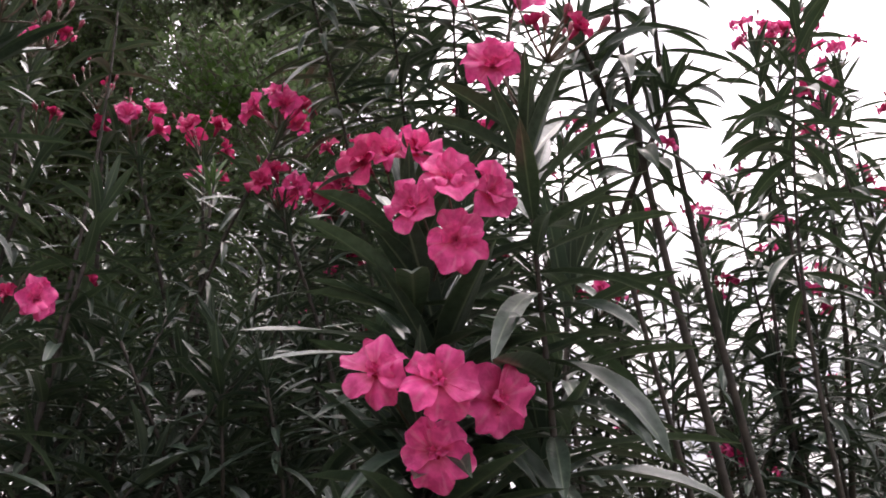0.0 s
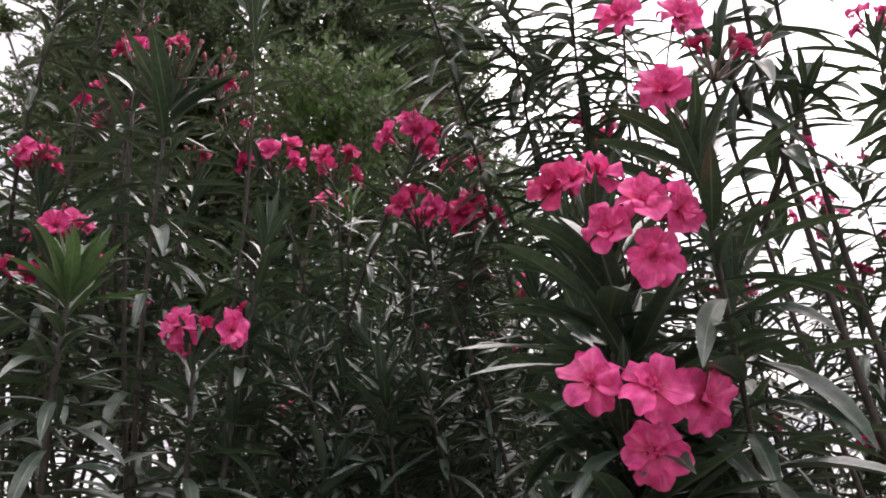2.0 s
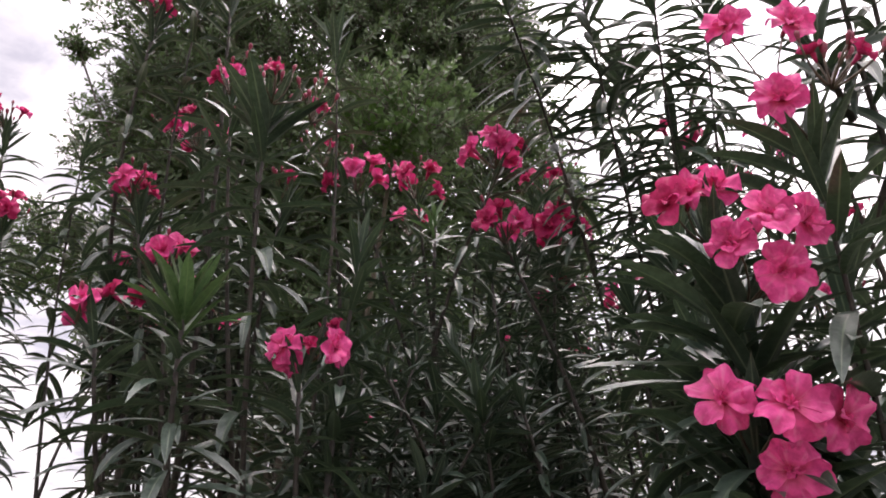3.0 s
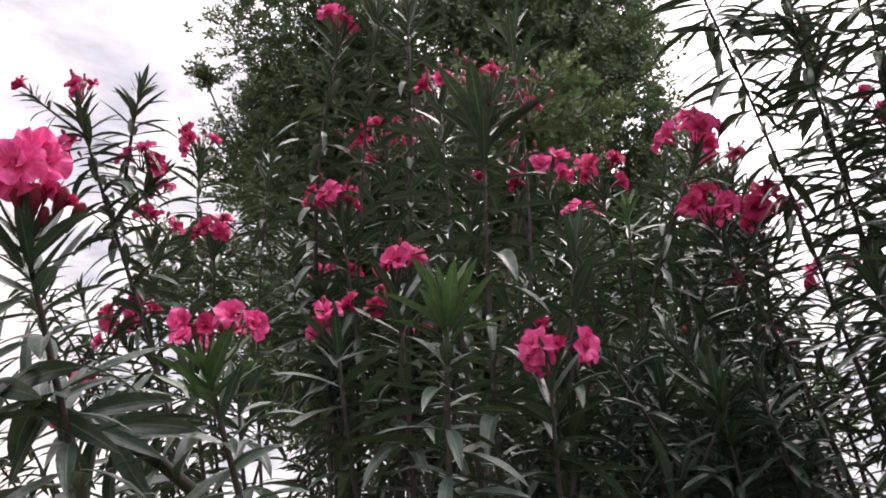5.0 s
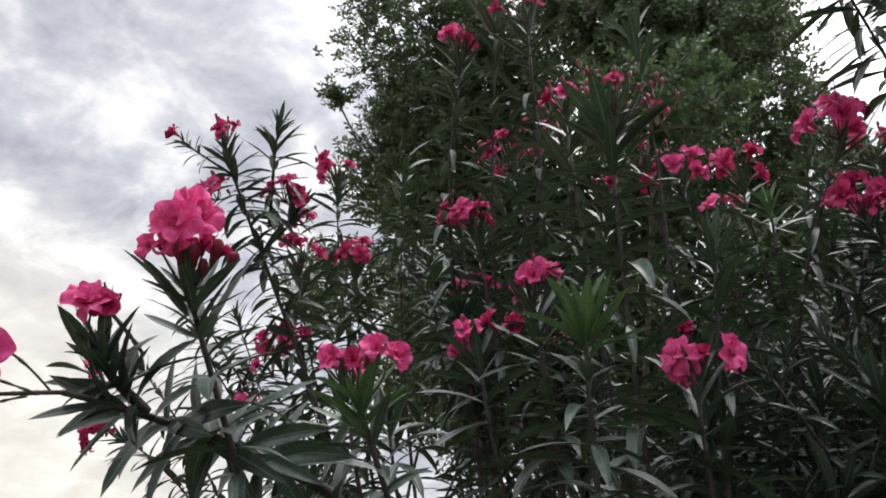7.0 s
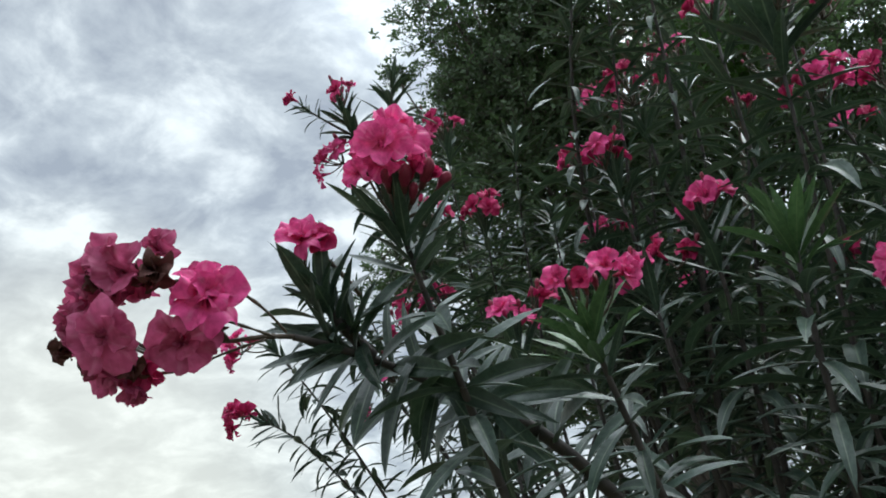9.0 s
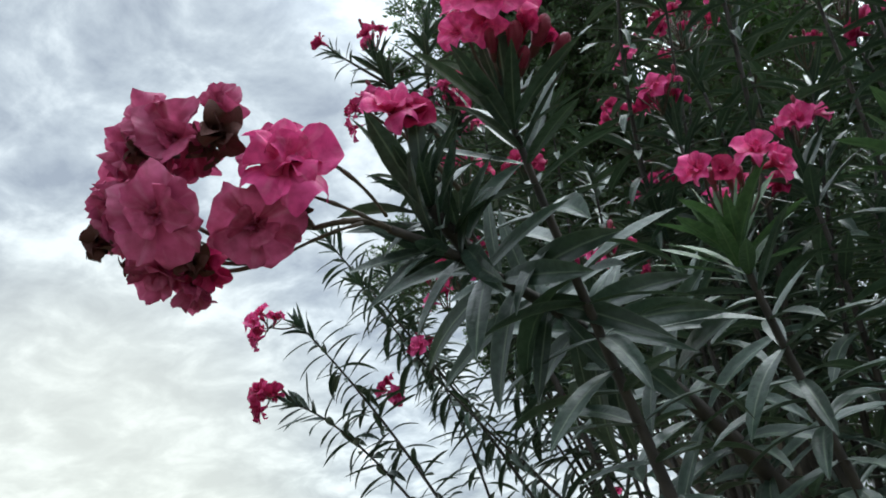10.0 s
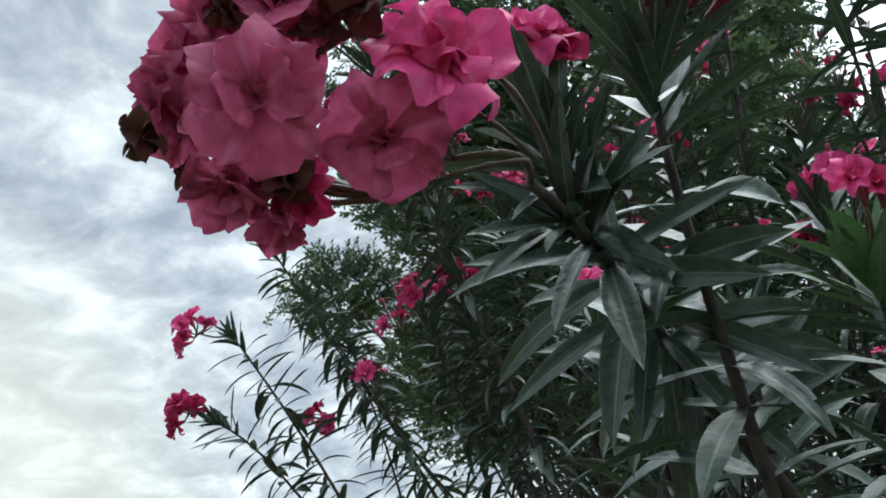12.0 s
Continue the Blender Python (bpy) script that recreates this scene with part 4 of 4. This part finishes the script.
for where, facing, s, o, w in [((-0.705, 0.225, 1.742), (0.48, -0.87, 0.12), 0.040, 26, 2), ((-0.705, 0.247, 1.754), (0.96, -0.27, 0.11), 0.035, 34, 1), ((-0.725, 0.233, 1.752), (0.00, -0.99, 0.13), 0.034, 30, 1), ((-0.716, 0.246, 1.766), (0.62, -0.53, 0.57), 0.036, 38, 1), ((-0.724, 0.219, 1.725), (-0.09, -0.93, -0.37), 0.024, 34, 0), ((-0.716, 0.234, 1.736), (0.31, -0.76, -0.58), 0.028, 40, 0)]:
    flower(p, where, facing, s, True, o, w, False, int(1000 * s) + o, KNOT)
for where, facing, s, o in [((-0.700, 0.249, 1.729), (0.75, -0.48, 0.46), 0.025, 66), ((-0.698, 0.264, 1.728), (0.90, -0.29, 0.32), 0.022, 70), ((-0.714, 0.252, 1.729), (0.55, -0.62, 0.56), 0.022, 70)]:
    flower(p, where, facing, s, True, o, 1, True, int(1000 * s), KNOT)
for where, facing, z in [((-0.712, 0.252, 1.716), (0.58, -0.57, 0.58), 0.024), ((-0.705, 0.262, 1.720), (0.73, -0.42, 0.54), 0.026), ((-0.720, 0.246, 1.717), (0.41, -0.70, 0.59), 0.020), ((-0.701, 0.273, 1.718), (0.86, -0.30, 0.41), 0.022), ((-0.713, 0.261, 1.711), (0.61, -0.52, 0.60), 0.018)]:
    bud(p, where, facing, z, KNOT, p["rng"])
# a spent flower stalk beside it, bare and forked
SPENT = Vector((-0.775, 0.225, 1.688))
bough(p, (-0.758, 0.253, 1.654), (-0.763, 0.242, 1.668), (-0.771, 0.230, 1.683), SPENT, 0.0020, 0.0013, knobs=0.6, name="stalk")
bough(p, SPENT, (-0.779, 0.221, 1.691), (-0.781, 0.212, 1.694), (-0.783, 0.201, 1.700), 0.0012, 0.0008, knobs=0.8, name="stalk")
bough(p, SPENT, (-0.774, 0.223, 1.693), (-0.768, 0.219, 1.697), (-0.768, 0.216, 1.704), 0.0012, 0.0008, knobs=0.8, name="stalk")
bough(p, (-0.771, 0.231, 1.682), (-0.769, 0.229, 1.687), (-0.766, 0.230, 1.691), (-0.763, 0.228, 1.698), 0.0012, 0.0009, knobs=0.8, name="stalk")
NEST = Vector((-0.758, 0.215, 1.650))
branch(p, (-0.757, 0.261, 1.611), NEST, (-0.10, -0.12, 1), 0.05, 0.060, 0.012)
rosette(p, (-0.758, 0.216, 1.647), (-0.12, -0.10, 1), 10, 0.056, (10, 52))
flower(p, (-0.755, 0.196, 1.680), (0.53, -0.71, 0.46), 0.035, True, 32, 4, False, 4, NEST)
flower(p, (-0.751, 0.206, 1.680), (0.88, -0.45, 0.14), 0.029, True, 42, 3, True, 5, NEST)
CROWN = Vector((-0.657, 0.394, 1.631))
cane(p, CROWN, (0.0, -0.10, 1), (-0.50, 0.72), 0.38, 0.078, 0.019, 0.0042, young=0.03, via=(-0.671, 0.449, 1.546))
rosette(p, (-0.659, 0.396, 1.623), (0.03, -0.10, 1), 10, 0.058, (14, 70), 1)
for where, facing, s, d in [((-0.658, 0.358, 1.662), (0.02, -1.00, -0.01), 0.026, 0), ((-0.649, 0.372, 1.662), (0.56, -0.81, 0.19), 0.020, 1), ((-0.629, 0.377, 1.669), (0.42, -0.85, 0.32), 0.029, 0), ((-0.626, 0.399, 1.668), (0.97, -0.25, -0.03), 0.029, 0)]:
    flower(p, where, facing, s, True, 42, 2, bool(d), int(1000 * s), CROWN)
for where in [(-0.655, 0.372, 1.651), (-0.647, 0.378, 1.651), (-0.643, 0.387, 1.654)]:
    bud(p, where, (0, -0.3, 1), 0.016, CROWN, p["rng"])
for tip, foot in [((-0.757, 0.570, 1.666), (-0.45, 0.85)), ((-0.825, 0.527, 1.577), (-0.5, 0.8))]:
    cane(p, tip, (-0.05, -0.15, 1), foot, 0.30, 0.078, 0.022, 0.004)
finish(p, "long dark green oleander leaves")

# ---------------------------------------------------------------- slender shrub against the sky
p = oleander(6, (-0.90, 1.40), "slender oleander shrub with drooping side shoots against the sky")
cane(p, (-1.208, 0.714, 2.174), (-0.15, -0.15, 1), None, 0.75, 0.080, 0.014, 0.0042, via=(-1.218, 0.830, 1.964))
truss(p, (-1.207, 0.710, 2.184), (0, 0, 1), 3, 7, 0.022, 0.034, deep=0.5, rise=0.04)
truss(p, (-1.221, 0.717, 2.088), (-0.5, -0.4, 0.5), 5, 2, 0.035, 0.040, deep=0.5, rise=0.02)
branch(p, (-1.194, 0.732, 2.128), (-1.221, 0.631, 2.159), (-0.5, -1, 0.6), 0.05, 0.05, 0.02, 0.0018)
flower(p, (-1.228, 0.620, 2.170), (-0.6, -0.5, 0.5), 0.032, False, 40, 2, True, 1)
branch(p, (-1.212, 0.833, 2.079), (-1.164, 0.787, 2.245), (0.1, 0, 1), 0.3, 0.080, 0.013, 0.0025)
branch(p, (-1.233, 0.823, 2.015), (-1.158, 0.852, 2.117), (0.4, 0, 1), 0.3, 0.075, 0.013, 0.0025)
truss(p, (-1.168, 0.821, 2.113), (0.2, -0.2, 1), 4, 3, 0.03, 0.046, deep=0.5, rise=0.02)
truss(p, (-1.163, 0.863, 2.086), (0.2, -0.2, 1), 2, 2, 0.02, 0.040, deep=0.3, rise=0.01)
cane(p, (-1.155, 1.014, 2.053), (0, -0.1, 1), None, 0.45, 0.080, 0.015, 0.0036)
truss(p, (-1.143, 0.997, 2.051), (0, -0.4, 0.6), 4, 3, 0.035, 0.045, deep=0.4, rise=0.02)
cane(p, (-1.303, 1.120, 2.302), (0, -0.1, 1), None, 0.6, 0.085, 0.015, 0.0036)
truss(p, (-1.297, 1.108, 2.309), (0, -0.2, 1), 4, 9, 0.045, 0.042, deep=0.6, rise=0.03)
cane(p, (-1.205, 1.235, 2.336), (0.1, -0.1, 1), None, 0.6, 0.085, 0.016, 0.004)
cane(p, (-1.247, 0.956, 2.044), (-0.1, -0.1, 1), None, 0.6, 0.080, 0.016, 0.004)
truss(p, (-1.233, 0.940, 2.043), (0, -0.1, 1), 3, 2, 0.04, 0.042, deep=0.9)
cane(p, (-1.159, 0.874, 1.849), (-0.2, -0.2, 0.9), None, 0.35, 0.075, 0.017, 0.0032)
truss(p, (-1.147, 0.854, 1.854), (-0.1, -0.2, 1), 3, 2, 0.03, 0.042, deep=0.6, rise=0.02)
cane(p, (-1.629, 0.925, 1.901), (-0.6, -0.3, 0.7), None, 0.55, 0.075, 0.017, 0.0032, via=(-1.623, 1.075, 1.792))
truss(p, (-1.639, 0.858, 1.885), (-0.6, -0.3, 0.6), 5, 3, 0.030, 0.044, deep=0.4, rise=0.01)
stalk(p, (-1.629, 0.925, 1.901), (-1.635, 0.860, 1.887), p["rng"], 0.0014)
cane(p, (-1.646, 0.915, 1.756), (-0.9, -0.35, 0.2), None, 0.6, 0.075, 0.017, 0.0032, via=(-1.595, 1.103, 1.722))
truss(p, (-1.650, 0.869, 1.762), (-0.9, -0.3, 0.1), 5, 1, 0.026, 0.046, deep=0.4, rise=0.01)
cane(p, (-1.629, 1.006, 2.094), (-0.4, -0.2, 0.8), None, 0.6, 0.075, 0.016, 0.0034, via=(-1.630, 1.169, 1.952))
cane(p, (-1.618, 1.162, 2.067), (-0.2, -0.3, 0.8), None, 0.6, 0.075, 0.016, 0.0034)
cane(p, (-1.557, 1.149, 1.930), (-0.3, -0.3, 0.8), None, 0.5, 0.075, 0.016, 0.0034)
truss(p, (-1.591, 1.172, 1.810), (-0.5, -0.3, -0.4), 4, 2, 0.030, 0.040, deep=0.6)
cane(p, (-1.249, 0.927, 1.855), (-0.2, -0.3, 0.8), None, 0.3, 0.075, 0.018, 0.0034)
truss(p, (-1.239, 0.906, 1.856), (-0.1, -0.2, 0.9), 4, 2, 0.030, 0.040, deep=0.6)
cane(p, (-1.502, 0.952, 1.959), (-0.4, -0.2, 0.8), None, 0.5, 0.075, 0.017, 0.0032)
truss(p, (-1.385, 1.013, 1.792), (-0.3, -0.3, 0.4), 3, 2, 0.028, 0.040, deep=0.7)
truss(p, (-1.337, 1.003, 1.860), (-0.1, -0.3, 0.8), 2, 3, 0.028, 0.036, deep=0.8)
thicket(p, 14, (-1.28, -0.95), (1.25, 1.9), (1.85, 2.2), 0.080, 0.34, 0.014, flowers=0.25)
thicket(p, 5, (-1.05, -0.85), (1.15, 1.4), (1.85, 2.05), 0.080, 0.3, 0.016, flowers=0.3)
finish(p, "narrow oleander leaves")

# ---------------------------------------------------------------- open thicket against the sky beyond the start
p = oleander(7, (0.85, 2.2), "open oleander thicket of thin upright stems against the sky", 0.86, 60, 1.8)
for x, y, z, c, dp in [(0.668, 1.465, 2.53, 5, 0.3), (0.763, 1.524, 2.51, 4, 0.4), (0.78, 1.72, 2.41, 4, 0.4), (0.614, 2.03, 2.30, 3, 0.4), (0.80, 2.14, 2.30, 2, 0.4), (0.93, 2.16, 2.25, 3, 0.4),
        (1.05, 2.08, 2.18, 3, 0.4), (0.25, 1.53, 1.95, 2, 0.6), (0.83, 2.11, 2.10, 2, 0.4), (1.22, 1.95, 2.82, 6, 0.3), (1.09, 1.91, 2.63, 5, 0.7), (1.04, 2.0, 2.40, 3, 0.4), (0.50, 1.63, 1.67, 2, 0.2), (0.70, 2.13, 1.72, 3, 0.4)]:
    cane(p, (x, y, z), (p["rng"].gauss(0, 0.28), p["rng"].gauss(0, 0.15), 1), None, 0.9, 0.10, 0.028)
    truss(p, (x, y - 0.02, z), (0, 0, 1), c, 4, 0.045, 0.045, deep=dp)
for tip, c in [
        ((0.519, 1.309, 2.409), 4), ((0.590, 1.360, 2.436), 3), ((0.633, 1.314, 2.289), 4), ((0.527, 1.542, 2.231), 2), ((0.509, 1.709, 2.214), 3), ((0.650, 1.591, 2.138), 2), ((0.414, 1.752, 2.219), 2), ((0.301, 1.640, 2.199), 0),
        ((0.174, 1.393, 2.246), 2), ((0.131, 1.599, 2.262), 2), ((0.214, 1.579, 2.060), 0), ((0.033, 1.473, 2.009), 2), ((0.076, 1.408, 1.911), 0), ((0.287, 1.523, 1.947), 1), ((0.487, 1.532, 1.974), 2), ((0.552, 1.471, 1.870), 0), ((0.628, 1.456, 1.929), 2), ((0.369, 1.463, 1.845), 0), ((0.147, 1.444, 1.837), 0), ((0.457, 1.400, 1.753), 0)]:
    cane(p, tip, (p["rng"].gauss(0, 0.12), p["rng"].gauss(0, 0.1), 1), (tip[0] + p["rng"].uniform(0.05, 0.30), tip[1] + p["rng"].uniform(0.0, 0.2)), 0.75, 0.10, 0.027, 0.0048)
    if c:
        truss(p, tip, (0, 0, 1), c, 4, 0.04, 0.046, deep=0.4)
thicket(p, 40, (0.32, 1.8), (1.7, 3.0), (1.6, 2.4), 0.09, 0.9, 0.025, flowers=0.2)
thicket(p, 9, (0.55, 1.3), (1.3, 1.8), (1.55, 1.9), 0.085, 0.7, 0.025, flowers=0.15)
thicket(p, 46, (0.42, 2.0), (1.8, 3.2), (1.45, 2.05), 0.085, 0.9, 0.021, flowers=0.12)
finish(p, "long dark green oleander leaves")

# ---------------------------------------------------------------- oleanders farther off
p = oleander(8, (-2.15, 2.45), "distant oleander shrub seen low against the sky")
thicket(p, 18, (-2.5, -1.8), (2.2, 2.9), (1.35, 1.66), 0.09, flowers=0.4)
finish(p, "narrow oleander leaves")
p = oleander(9, (-4.25, 3.0), "far oleander shrub with a few pink flowers")
thicket(p, 12, (-4.5, -4.05), (2.8, 3.2), (1.35, 1.62), 0.09, flowers=0.7)
finish(p, "narrow oleander leaves")
